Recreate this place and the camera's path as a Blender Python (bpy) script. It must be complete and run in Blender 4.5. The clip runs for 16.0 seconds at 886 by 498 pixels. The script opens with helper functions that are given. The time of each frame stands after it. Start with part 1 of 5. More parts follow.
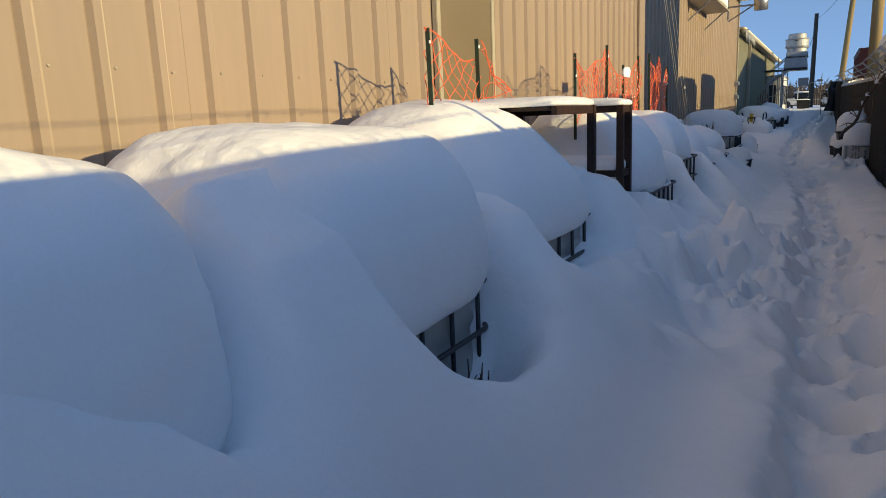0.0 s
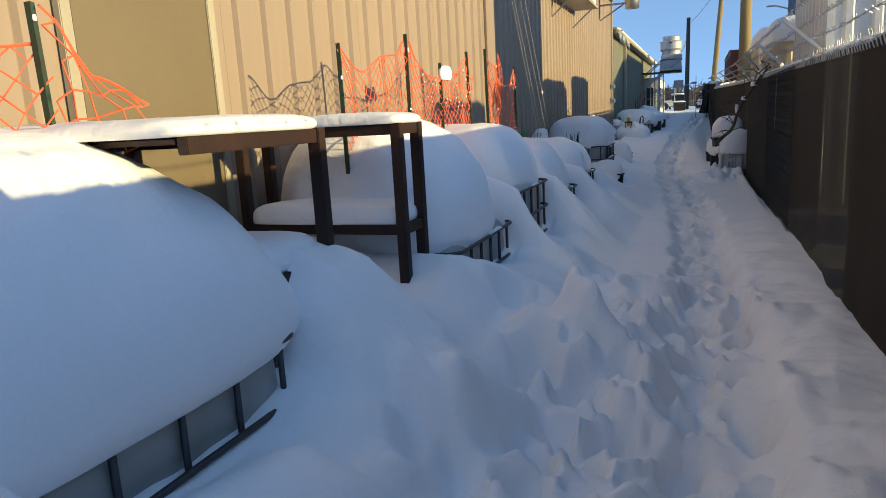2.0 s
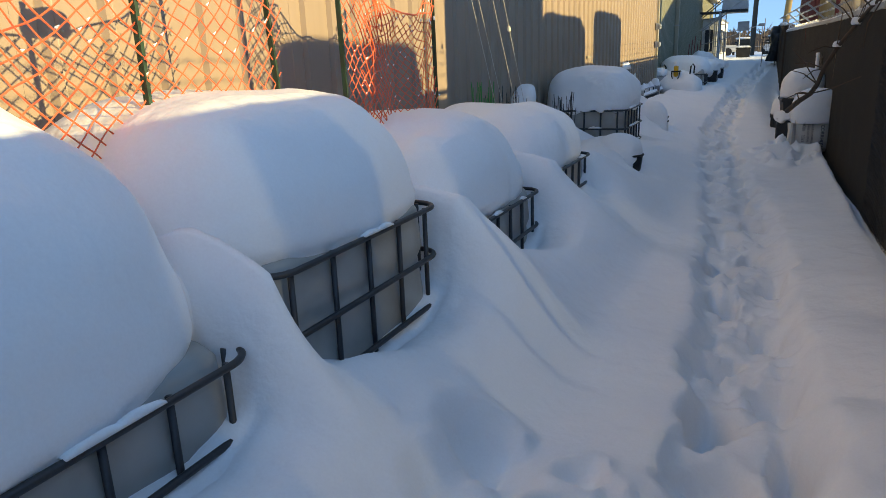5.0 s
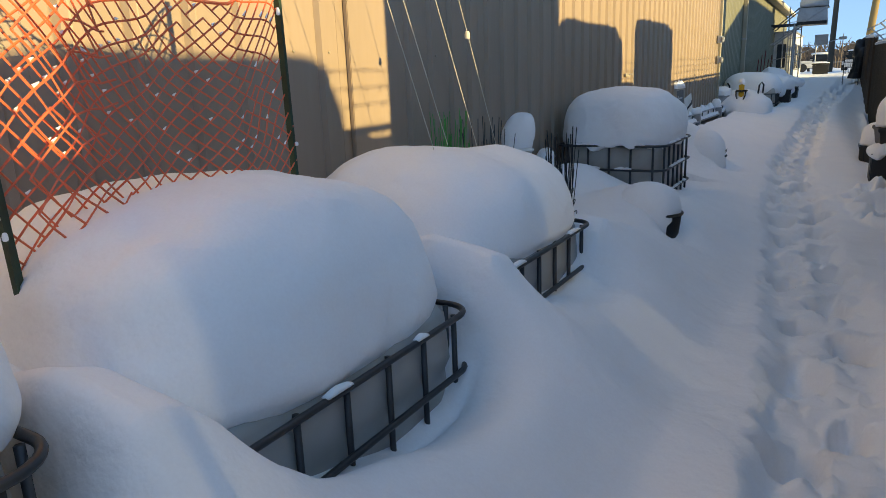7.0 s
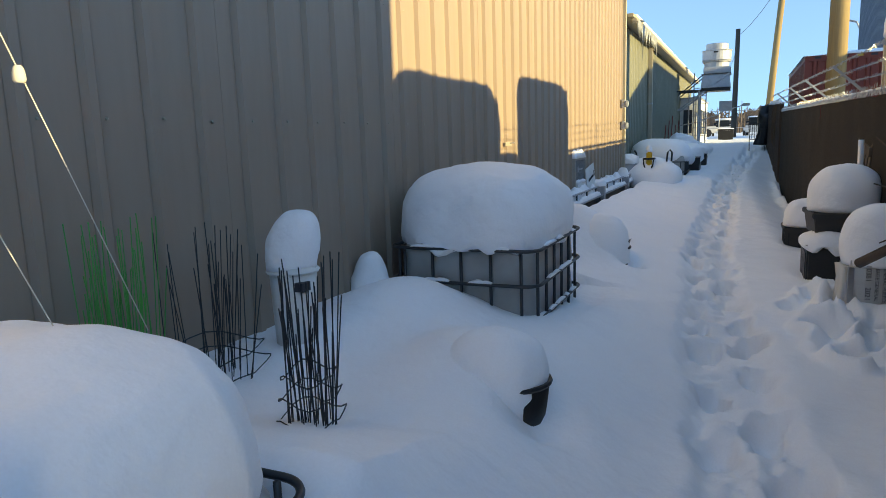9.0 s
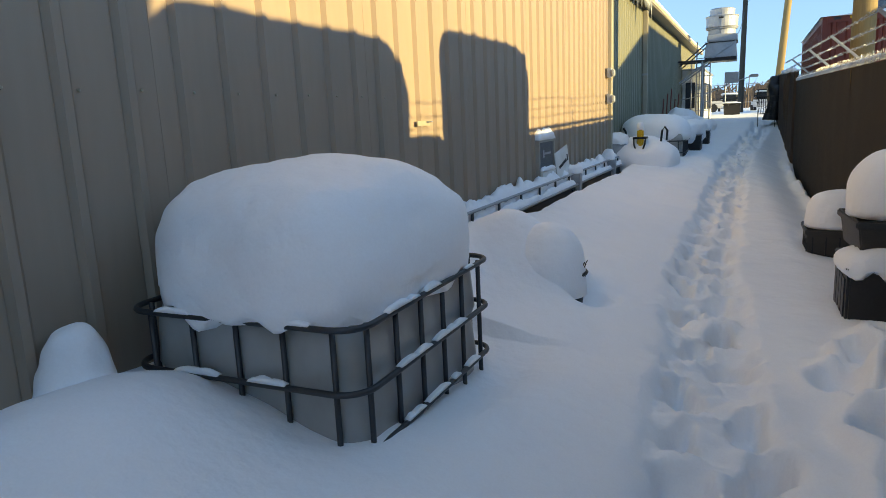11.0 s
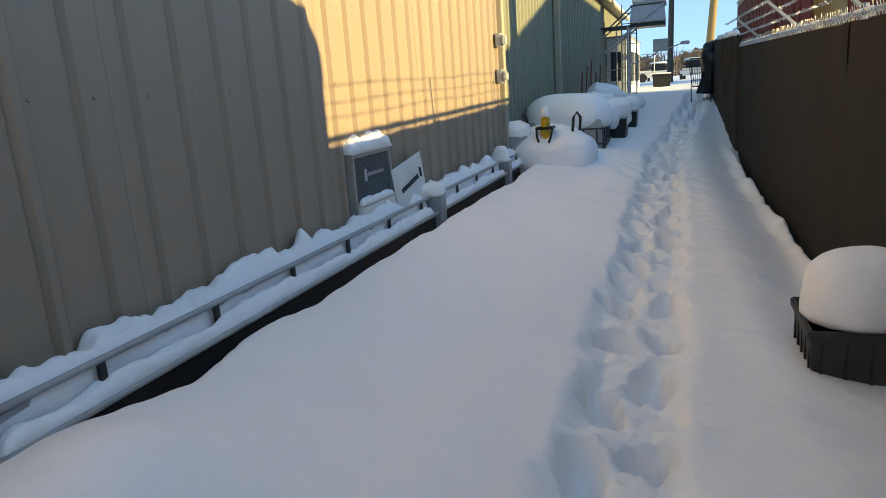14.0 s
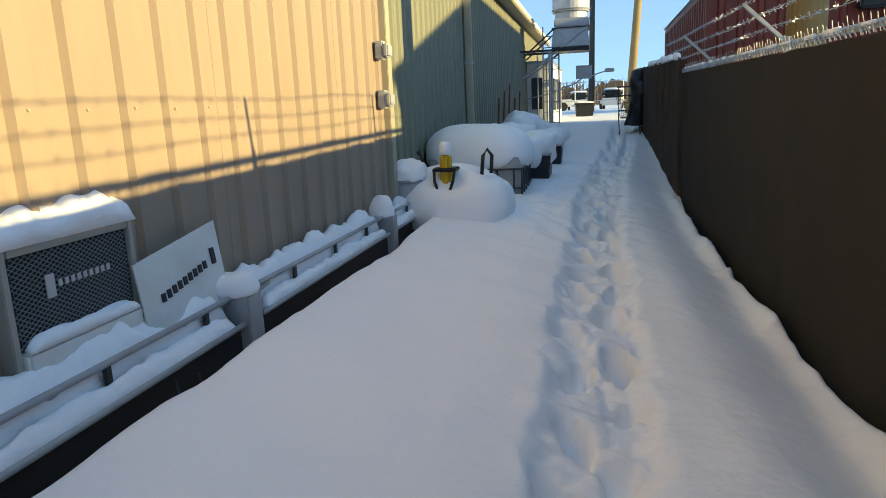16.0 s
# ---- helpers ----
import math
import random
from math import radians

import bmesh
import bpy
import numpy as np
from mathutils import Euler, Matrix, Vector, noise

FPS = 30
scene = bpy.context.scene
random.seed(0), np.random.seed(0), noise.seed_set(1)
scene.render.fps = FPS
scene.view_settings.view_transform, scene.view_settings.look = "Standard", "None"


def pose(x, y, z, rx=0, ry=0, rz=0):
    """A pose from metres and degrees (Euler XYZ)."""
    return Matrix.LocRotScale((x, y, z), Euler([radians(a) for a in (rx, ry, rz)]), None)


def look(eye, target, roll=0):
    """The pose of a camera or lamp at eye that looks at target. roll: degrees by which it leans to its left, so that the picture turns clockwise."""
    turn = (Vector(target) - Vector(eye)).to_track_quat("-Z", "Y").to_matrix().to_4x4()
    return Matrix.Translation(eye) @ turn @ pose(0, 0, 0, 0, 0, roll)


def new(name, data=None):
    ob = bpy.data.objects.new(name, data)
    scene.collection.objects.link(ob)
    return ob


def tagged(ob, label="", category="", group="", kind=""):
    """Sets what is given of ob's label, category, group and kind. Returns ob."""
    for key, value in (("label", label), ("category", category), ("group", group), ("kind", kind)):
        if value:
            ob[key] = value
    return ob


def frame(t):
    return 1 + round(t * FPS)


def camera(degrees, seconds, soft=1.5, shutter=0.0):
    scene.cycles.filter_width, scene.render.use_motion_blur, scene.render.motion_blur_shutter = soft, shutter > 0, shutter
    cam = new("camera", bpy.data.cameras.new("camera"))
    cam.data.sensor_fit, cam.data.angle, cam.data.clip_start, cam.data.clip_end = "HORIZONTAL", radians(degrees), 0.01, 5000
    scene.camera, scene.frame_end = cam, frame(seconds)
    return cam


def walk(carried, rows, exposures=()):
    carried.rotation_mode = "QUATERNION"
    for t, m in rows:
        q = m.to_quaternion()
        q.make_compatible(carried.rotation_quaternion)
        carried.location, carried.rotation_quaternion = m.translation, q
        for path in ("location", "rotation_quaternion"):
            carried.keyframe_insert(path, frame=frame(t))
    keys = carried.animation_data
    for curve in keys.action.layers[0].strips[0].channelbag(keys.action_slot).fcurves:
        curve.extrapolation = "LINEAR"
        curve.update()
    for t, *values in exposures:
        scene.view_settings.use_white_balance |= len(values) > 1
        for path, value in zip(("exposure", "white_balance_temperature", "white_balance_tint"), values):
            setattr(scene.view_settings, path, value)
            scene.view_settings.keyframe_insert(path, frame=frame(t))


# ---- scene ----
cam = camera(66.8, 16.0, soft=0.9)
PATH = [
    (0, (0.045, 0.109, 1.259), (-0.927, 1.816, 0.882), -2.5),
    (0.5, (-0.032, 0.638, 1.261), (-0.944, 2.379, 0.89), -1.7),
    (1, (-0.014, 1.129, 1.29), (-0.883, 2.894, 0.93), -1.8),
    (1.5, (0.054, 1.698, 1.308), (-0.738, 3.493, 0.921), -2.0),
    (2, (0.05, 2.273, 1.321), (-0.661, 4.103, 0.94), -3.2),
    (2.5, (0.133, 2.829, 1.295), (-0.538, 4.676, 0.926), -2.8),
    (3, (0.063, 3.358, 1.316), (-0.587, 5.208, 0.922), -0.8),
    (3.2, (0.047, 3.537, 1.384), (-0.579, 5.389, 0.961), -0.4),
    (5.3, (0.058, 5.725, 1.34), (-0.794, 7.451, 0.797), -2.1),
    (5.5, (0.044, 5.915, 1.371), (-0.815, 7.636, 0.824), -1.8),
    (6, (0.096, 6.376, 1.363), (-0.892, 8.071, 0.977), -1.4),
    (6.5, (-0.015, 6.875, 1.332), (-1.02, 8.543, 0.876), -1.6),
    (7, (-0.08, 7.385, 1.345), (-1.07, 9.054, 0.862), -2.3),
    (7.5, (-0.141, 7.943, 1.388), (-1.007, 9.666, 0.86), -1.0),
    (8, (-0.226, 8.489, 1.414), (-1.022, 10.285, 1.038), 0.2),
    (8.5, (-0.181, 9.017, 1.416), (-0.97, 10.815, 1.036), -1.5),
    (9, (-0.268, 9.514, 1.392), (-1.078, 11.315, 1.073), -1.9),
    (9.2, (-0.285, 9.729, 1.43), (-1.082, 11.533, 1.099), -4.0),
    (11.3, (-0.283, 11.868, 1.349), (-1.101, 13.653, 0.965), -2.4),
    (11.5, (-0.311, 12.101, 1.349), (-1.001, 13.938, 0.961), -1.9),
    (12, (-0.309, 12.667, 1.365), (-0.968, 14.513, 0.968), -3.8),
    (12.5, (-0.363, 13.175, 1.385), (-1.045, 15.003, 0.949), -1.4),
    (13, (-0.352, 13.663, 1.399), (-1.045, 15.489, 0.968), -2.1),
    (13.5, (-0.312, 14.239, 1.417), (-1.001, 16.059, 0.959), -4.0),
    (14, (-0.385, 14.728, 1.449), (-1.047, 16.559, 0.99), -4.1),
    (14.5, (-0.377, 15.275, 1.452), (-0.991, 17.147, 1.105), -3.8),
    (15, (-0.476, 15.821, 1.457), (-1.026, 17.713, 1.111), -0.9),
    (15.5, (-0.539, 16.362, 1.467), (-0.978, 18.283, 1.127), -2.3),
    (16, (-0.579, 16.949, 1.45), (-1.027, 18.856, 1.045), -2.6),
]
EXPOSURES = [(0, 1.74, 10900, 11), (3, 2.24, 10900, 6), (5.5, 2.34, 12400, 7), (7, 2.42, 13600, 8), (8, 2.62, 13300, 6), (9, 2.66, 12100, 5), (12.5, 2.74, 15500, 6), (16, 2.6, 13800, 4)]
walk(cam, [(t, look(eye, target, roll)) for t, eye, target, roll in PATH], EXPOSURES)

# ---- light ----
SUN = Vector((1.0, -0.14, 0.165)).normalized()
world = bpy.data.worlds.new("sky")
scene.world = world
world.use_nodes = True
wn = world.node_tree.nodes
sky = wn.new("ShaderNodeTexSky")
sky.sky_type, sky.sun_disc = "NISHITA", False
sky.sun_elevation, sky.sun_rotation = math.asin(SUN.z), math.atan2(SUN.x, SUN.y)
sky.altitude, sky.air_density, sky.dust_density, sky.ozone_density = 2000, 0.75, 0.0, 4.0
wn["Background"].inputs["Strength"].default_value = 0.15
# clear winter air: the band of haze lies below the alley's horizon
way = wn.new("ShaderNodeTexCoord")
lift = wn.new("ShaderNodeVectorMath")
lift.operation, lift.inputs[1].default_value = "ADD", (0.0, 0.0, 0.3)
unit = wn.new("ShaderNodeVectorMath")
unit.operation = "NORMALIZE"
world.node_tree.links.new(way.outputs["Generated"], lift.inputs[0])
world.node_tree.links.new(lift.outputs[0], unit.inputs[0])
world.node_tree.links.new(unit.outputs[0], sky.inputs["Vector"])
world.node_tree.links.new(sky.outputs[0], wn["Background"].inputs["Color"])
sun = new("sun", bpy.data.lights.new("sun", "SUN"))
sun.data.energy, sun.data.angle, sun.data.color = 1.4, radians(0.6), (1.0, 0.97, 0.70)
sun.matrix_world = look(SUN * 60, (0, 0, 0))


# ---- materials ----
def material(name, color, rough=0.6, metal=0.0, var=0.15, scale=6.0, fine=60.0, bump=0.1, bump_scale=40.0,
             second=None, stain=0.35, stain_scale=1.5, stretch=(1, 1, 1), spec=0.4):
    """A painted, plastic or metal surface: base colour with grain, larger stains towards a second colour and fine relief."""
    mat = bpy.data.materials.new(name)
    mat.use_nodes = True
    nt = mat.node_tree
    n, link = nt.nodes, nt.links.new
    b = n["Principled BSDF"]
    b.inputs["Roughness"].default_value, b.inputs["Metallic"].default_value = rough, metal
    b.inputs["Specular IOR Level"].default_value = spec
    geo = n.new("ShaderNodeNewGeometry")
    mp = n.new("ShaderNodeMapping")
    mp.inputs["Scale"].default_value = stretch
    link(geo.outputs["Position"], mp.inputs["Vector"])

    def tex(sc, detail=4):
        t = n.new("ShaderNodeTexNoise")
        t.inputs["Scale"].default_value, t.inputs["Detail"].default_value = sc, detail
        link(mp.outputs[0], t.inputs["Vector"])
        return t
    grain, big = tex(fine), tex(stain_scale, 6)
    ramp = n.new("ShaderNodeMapRange")
    ramp.inputs["From Min"].default_value, ramp.inputs["From Max"].default_value = 0.45, 0.7
    link(big.outputs["Fac"], ramp.inputs["Value"])
    amount = n.new("ShaderNodeMath")
    amount.operation = "MULTIPLY"
    amount.inputs[1].default_value = stain
    link(ramp.outputs[0], amount.inputs[0])
    mix = n.new("ShaderNodeMix")
    mix.data_type = "RGBA"
    mix.inputs["A"].default_value = (*color, 1)
    mix.inputs["B"].default_value = (*(second or [c * 0.6 for c in color]), 1)
    link(amount.outputs[0], mix.inputs["Factor"])
    hsv = n.new("ShaderNodeHueSaturation")
    val = n.new("ShaderNodeMapRange")
    val.inputs["To Min"].default_value, val.inputs["To Max"].default_value = 1 - var, 1 + var
    link(grain.outputs["Fac"], val.inputs["Value"])
    link(val.outputs[0], hsv.inputs["Value"])
    link(mix.outputs["Result"], hsv.inputs["Color"])
    link(hsv.outputs[0], b.inputs["Base Color"])
    bp = n.new("ShaderNodeBump")
    bp.inputs["Strength"].default_value, bp.inputs["Distance"].default_value = bump, 0.01
    link(tex(bump_scale, 5).outputs["Fac"], bp.inputs["Height"])
    link(bp.outputs[0], b.inputs["Normal"])
    return mat


def see_through(mat, share):
    """Lets that share of the light pass straight through the weave or film."""
    nt = mat.node_tree
    n = nt.nodes
    mixer, clear = n.new("ShaderNodeMixShader"), n.new("ShaderNodeBsdfTransparent")
    mixer.inputs[0].default_value = share
    nt.links.new(n["Principled BSDF"].outputs[0], mixer.inputs[1])
    nt.links.new(clear.outputs[0], mixer.inputs[2])
    nt.links.new(mixer.outputs[0], n["Material Output"].inputs[0])
    return mat


SNOW = material("snow", (0.93, 0.94, 0.955), 0.7, var=0.04, fine=120, bump=0.75, bump_scale=18, second=(0.86, 0.89, 0.93), stain=0.5, stain_scale=2.2, spec=0.2)
TAN = material("tan_metal", (0.335, 0.25, 0.194), 0.45, var=0.07, fine=25, bump=0.06, bump_scale=7, second=(0.265, 0.205, 0.158), stain=0.6, stain_scale=1.1, stretch=(1, 1, 0.12))
DOORTAN = material("door_paint", (0.17, 0.128, 0.078), 0.5, var=0.05, fine=20, bump=0.03, second=(0.20, 0.15, 0.095), stain=0.5)
GREEN = material("green_metal", (0.215, 0.215, 0.16), 0.45, var=0.05, fine=25, bump=0.04, second=(0.165, 0.168, 0.13), stain=0.5, stretch=(1, 1, 0.12))
TRIM = material("trim_metal", (0.40, 0.35, 0.27), 0.5, var=0.08, stain=0.4)
CAGE = material("galvanised_tube", (0.065, 0.068, 0.075), 0.45, 0.7, var=0.15, fine=120, bump=0.1, second=(0.08, 0.075, 0.07))
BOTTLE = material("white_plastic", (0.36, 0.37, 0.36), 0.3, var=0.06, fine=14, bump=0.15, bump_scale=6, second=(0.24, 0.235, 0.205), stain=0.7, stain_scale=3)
RACK = material("brown_steel", (0.035, 0.017, 0.014), 0.55, 0.2, var=0.25, fine=80, bump=0.2, second=(0.07, 0.03, 0.02), stain=0.4, stain_scale=5)
ORANGE = material("orange_plastic", (0.80, 0.15, 0.075), 0.4, var=0.12, fine=30, bump=0.05, second=(0.75, 0.22, 0.12), stain=0.5)
POST = material("green_post", (0.03, 0.07, 0.045), 0.5, 0.2, var=0.2, fine=90, bump=0.2, second=(0.05, 0.035, 0.025), stain=0.6, stain_scale=12)
SCREEN = (material("shade_cloth", (0.040, 0.036, 0.031), 0.9, var=0.35, fine=160, bump=0.5, bump_scale=220, second=(0.05, 0.04, 0.03), stain=0.6, stain_scale=2.5, spec=0.1))
BROWN_SCREEN = material("old_brown_cloth", (0.055, 0.038, 0.03), 0.9, var=0.4, fine=120, bump=0.5, bump_scale=180, second=(0.09, 0.065, 0.05), stain=0.8, stain_scale=6, stretch=(1, 1, 0.15), spec=0.1)
OPEN_SCREEN = see_through(material("worn_shade_cloth", (0.040, 0.036, 0.031), 0.9, var=0.35, fine=160, bump=0.5, bump_scale=220, second=(0.05, 0.04, 0.03), stain=0.6, stain_scale=2.5, spec=0.1), 0.028)
STEEL = material("galvanised_steel", (0.42, 0.43, 0.44), 0.4, 0.8, var=0.12, fine=45, bump=0.08, second=(0.30, 0.30, 0.31), stain=0.6, stain_scale=5)
WIRE = material("wire", (0.05, 0.05, 0.055), 0.5, 0.6, var=0.2)
BLACK = material("black_plastic", (0.016, 0.016, 0.018), 0.45, var=0.25, fine=60, bump=0.1, second=(0.03, 0.03, 0.03))
PLANTER = material("planter_resin", (0.045, 0.04, 0.036), 0.6, var=0.25, fine=70, bump=0.3, second=(0.07, 0.06, 0.055), stretch=(1, 1, 6))
SACK = material("woven_sack", (0.62, 0.61, 0.58), 0.55, var=0.06, fine=90, bump=0.3, bump_scale=130, second=(0.5, 0.48, 0.44))
YELLOW = material("yellow_plastic", (0.72, 0.42, 0.03), 0.4, var=0.1, second=(0.5, 0.28, 0.03))
WHITE = material("white_enamel", (0.72, 0.72, 0.70), 0.4, var=0.05, fine=30, second=(0.55, 0.53, 0.48), stain=0.5, stain_scale=4)
ALU = material("dull_aluminium", (0.40, 0.38, 0.34), 0.45, 0.2, var=0.08, fine=30, second=(0.30, 0.28, 0.24), stain=0.6, stain_scale=5)
GRILLE = material("dark_grille", (0.03, 0.03, 0.032), 0.5, 0.3, var=0.2)
MESHGREY = material("expanded_metal", (0.20, 0.20, 0.20), 0.45, 0.6, var=0.15)
WOOD = material("pole_wood", (0.30, 0.21, 0.10), 0.8, var=0.25, fine=50, bump=0.5, bump_scale=30, second=(0.17, 0.12, 0.06), stain=0.6, stain_scale=3, stretch=(1, 1, 0.06))
GREYWOOD = material("weathered_pole", (0.10, 0.075, 0.055), 0.85, var=0.25, fine=50, bump=0.5, bump_scale=30, stretch=(1, 1, 0.06))
REDBOX = material("red_container_paint", (0.23, 0.035, 0.022), 0.5, var=0.1, fine=25, bump=0.05, second=(0.13, 0.03, 0.02), stain=0.6, stain_scale=1.2, stretch=(1, 1, 0.3))
CREAM = material("cream_metal", (0.60, 0.50, 0.36), 0.5, var=0.05, fine=25, second=(0.5, 0.42, 0.3))
ROPE = material("white_cord", (0.62, 0.58, 0.5), 0.8, var=0.1)
TWIG = material("bark", (0.10, 0.065, 0.045), 0.85, var=0.3, fine=80, bump=0.5)
GREENWIRE = material("green_plastic_wire", (0.025, 0.30, 0.055), 0.45, var=0.15)
INK = material("dark_print", (0.03, 0.03, 0.04), 0.6, var=0.1)
SILVERINK = material("silver_print", (0.55, 0.56, 0.58), 0.4, 0.3, var=0.05)
GALV = material("dull_zinc", (0.42, 0.44, 0.46), 0.55, 0.35, var=0.12, fine=20, bump=0.1, second=(0.30, 0.31, 0.33), stain=0.6, stain_scale=4)
CARGLASS = material("dark_glass", (0.02, 0.025, 0.03), 0.1, var=0.05)
CARPAINT = material("car_paint", (0.6, 0.6, 0.6), 0.3, var=0.05)
SLATE = material("slate_metal", (0.09, 0.11, 0.135), 0.5, var=0.06, fine=20, second=(0.07, 0.085, 0.105), stain=0.5)
FARWOOD = material("far_trees", (0.10, 0.075, 0.06), 0.95, var=0.35, fine=3, second=(0.16, 0.12, 0.10), stain=0.7, stain_scale=0.3)


# ---- shapes ----
def mesh_object(name, bm, mat, parent=None, label="", smooth=False):
    me = bpy.data.meshes.new(name)
    bm.normal_update()
    bm.to_mesh(me)
    bm.free()
    me.materials.append(mat)
    if smooth:
        for p in me.polygons:
            p.use_smooth = True
    ob = new(name, me)
    if parent:
        ob.parent = parent
    if label:
        ob["label"] = label
    return ob


def part(name, bm, mat, parent, label="", smooth=False):
    return mesh_object(name, bm, mat, parent, label, smooth)


def thing(name, at, label, category, group="", kind="", turn=0):
    e = new(name)
    e.empty_display_size = 0.1
    e.matrix_basis = pose(*at, 0, 0, turn)
    return tagged(e, label, category, group, kind)


def box(bm, x0, x1, y0, y1, z0, z1, bevel=0.0, taper=0.0):
    cx, cy = (x0 + x1) / 2, (y0 + y1) / 2
    v = []
    for z, k in ((z0, 1 - taper), (z1, 1.0)):
        for x, y in ((x0, y0), (x1, y0), (x1, y1), (x0, y1)):
            v.append(bm.verts.new((cx + (x - cx) * k, cy + (y - cy) * k, z)))
    faces = [bm.faces.new([v[i] for i in f]) for f in
             ((3, 2, 1, 0), (4, 5, 6, 7), (0, 1, 5, 4), (1, 2, 6, 5), (2, 3, 7, 6), (3, 0, 4, 7))]
    if bevel:
        edges = {e for f in faces for e in f.edges}
        bmesh.ops.bevel(bm, geom=list(edges), offset=bevel, segments=2, affect="EDGES", clamp_overlap=True)
    return bm


def boxed(*a, **k):
    return box(bmesh.new(), *a, **k)


def tube(bm, pts, r, n=6, closed=False, r_end=None):
    """A round tube along pts; r may narrow to r_end."""
    pts = [Vector(p) for p in pts]
    rings, m = [], len(pts)
    for i, p in enumerate(pts):
        a = pts[(i - 1) % m] if closed or i else p
        b = pts[(i + 1) % m] if closed or i < m - 1 else p
        d = (b - a).normalized()
        side = d.cross(Vector((0, 0, 1)) if abs(d.z) < 0.9 else Vector((1, 0, 0))).normalized()
        up = side.cross(d)
        rad = r if r_end is None else r + (r_end - r) * i / max(1, m - 1)
        rings.append([bm.verts.new(p + (side * math.cos(q) + up * math.sin(q)) * rad) for q in [math.tau * k / n for k in range(n)]])
    for i in range(m if closed else m - 1):
        A, B = rings[i], rings[(i + 1) % m]
        for k in range(n):
            bm.faces.new((A[k], A[(k + 1) % n], B[(k + 1) % n], B[k]))
    if not closed:
        bm.faces.new(rings[0][::-1])
        bm.faces.new(rings[-1])
    return bm


def tubed(pts, r, **k):
    return tube(bmesh.new(), pts, r, **k)


def rounded(x0, x1, y0, y1, z, r, n=7):
    """Points round a rectangle with rounded corners."""
    out = []
    for cx, cy, a in ((x1 - r, y1 - r, 0), (x0 + r, y1 - r, 90), (x0 + r, y0 + r, 180), (x1 - r, y0 + r, 270)):
        for k in range(n + 1):
            q = radians(a + 90 * k / n)
            out.append((cx + r * math.cos(q), cy + r * math.sin(q), z))
    return out


def snow_cap(cx, cy, rx, ry, z0, top, power=3.2, lean=(0.0, 0.0), low=-35, seed=0, lump=0.035, n=72, rings=30, sharp=0.62, ragged=0.0, waist=0.30):
    """A heap of snow with rounded shoulders over a squarish footprint, its lower edge curling in."""
    bm = bmesh.new()
    mid = z0 + (top - z0) * waist
    grid = []
    for j in range(rings + 1):
        phi = radians(low + (90 - low) * j / rings)
        c, s = max(0.0, math.cos(phi)), math.sin(phi)
        rr = c ** sharp
        zz = mid + (top - mid) * s ** 0.9 if s >= 0 else mid + (mid - z0) * s / math.sin(radians(-low))
        row = []
        if j == rings:
            row = [bm.verts.new((cx + lean[0], cy + lean[1], top))]
        else:
            for i in range(n):
                th = math.tau * i / n
                ct, st = math.cos(th), math.sin(th)
                k = (abs(ct) ** power + abs(st) ** power) ** (-1 / power)
                h = (zz - z0) / (top - z0)
                p = Vector((cx + lean[0] * h + rx * k * rr * ct, cy + lean[1] * h + ry * k * rr * st, zz))
                q = Vector((p.x * 1.9 + seed * 7.3, p.y * 1.9, p.z * 1.9))
                d = noise.noise(q) * lump + noise.noise(q * 2.7) * lump * 0.35 + noise.noise(q * 8) * lump * 0.13
                out = Vector((ct, st, 0.9 if s > 0 else 0.2)).normalized()
                p += out * d
                if ragged and j < 5:
                    p.z += noise.noise(Vector((p.x * 9, p.y * 9, seed))) * ragged * (1 - j / 5)
                row.append(bm.verts.new(p))
        grid.append(row)
    for j in range(rings):
        A, B = grid[j], grid[j + 1]
        for i in range(n):
            if len(B) == 1:
                bm.faces.new((A[i], A[(i + 1) % n], B[0]))
            else:
                bm.faces.new((A[i], A[(i + 1) % n], B[(i + 1) % n], B[i]))
    bm.faces.new(grid[0][::-1])
    return bm


def snow_on(label, *a, name="snow", parent=None, **k):
    """A heap of snow given in the world's metres; with a parent it is a part of that thing."""
    ob = mesh_object(name, snow_cap(*a, **k), SNOW, smooth=True)
    if parent:
        ob.parent, ob.matrix_parent_inverse = parent, parent.matrix_basis.inverted()
        return tagged(ob, label)
    return tagged(ob, label, "snow")


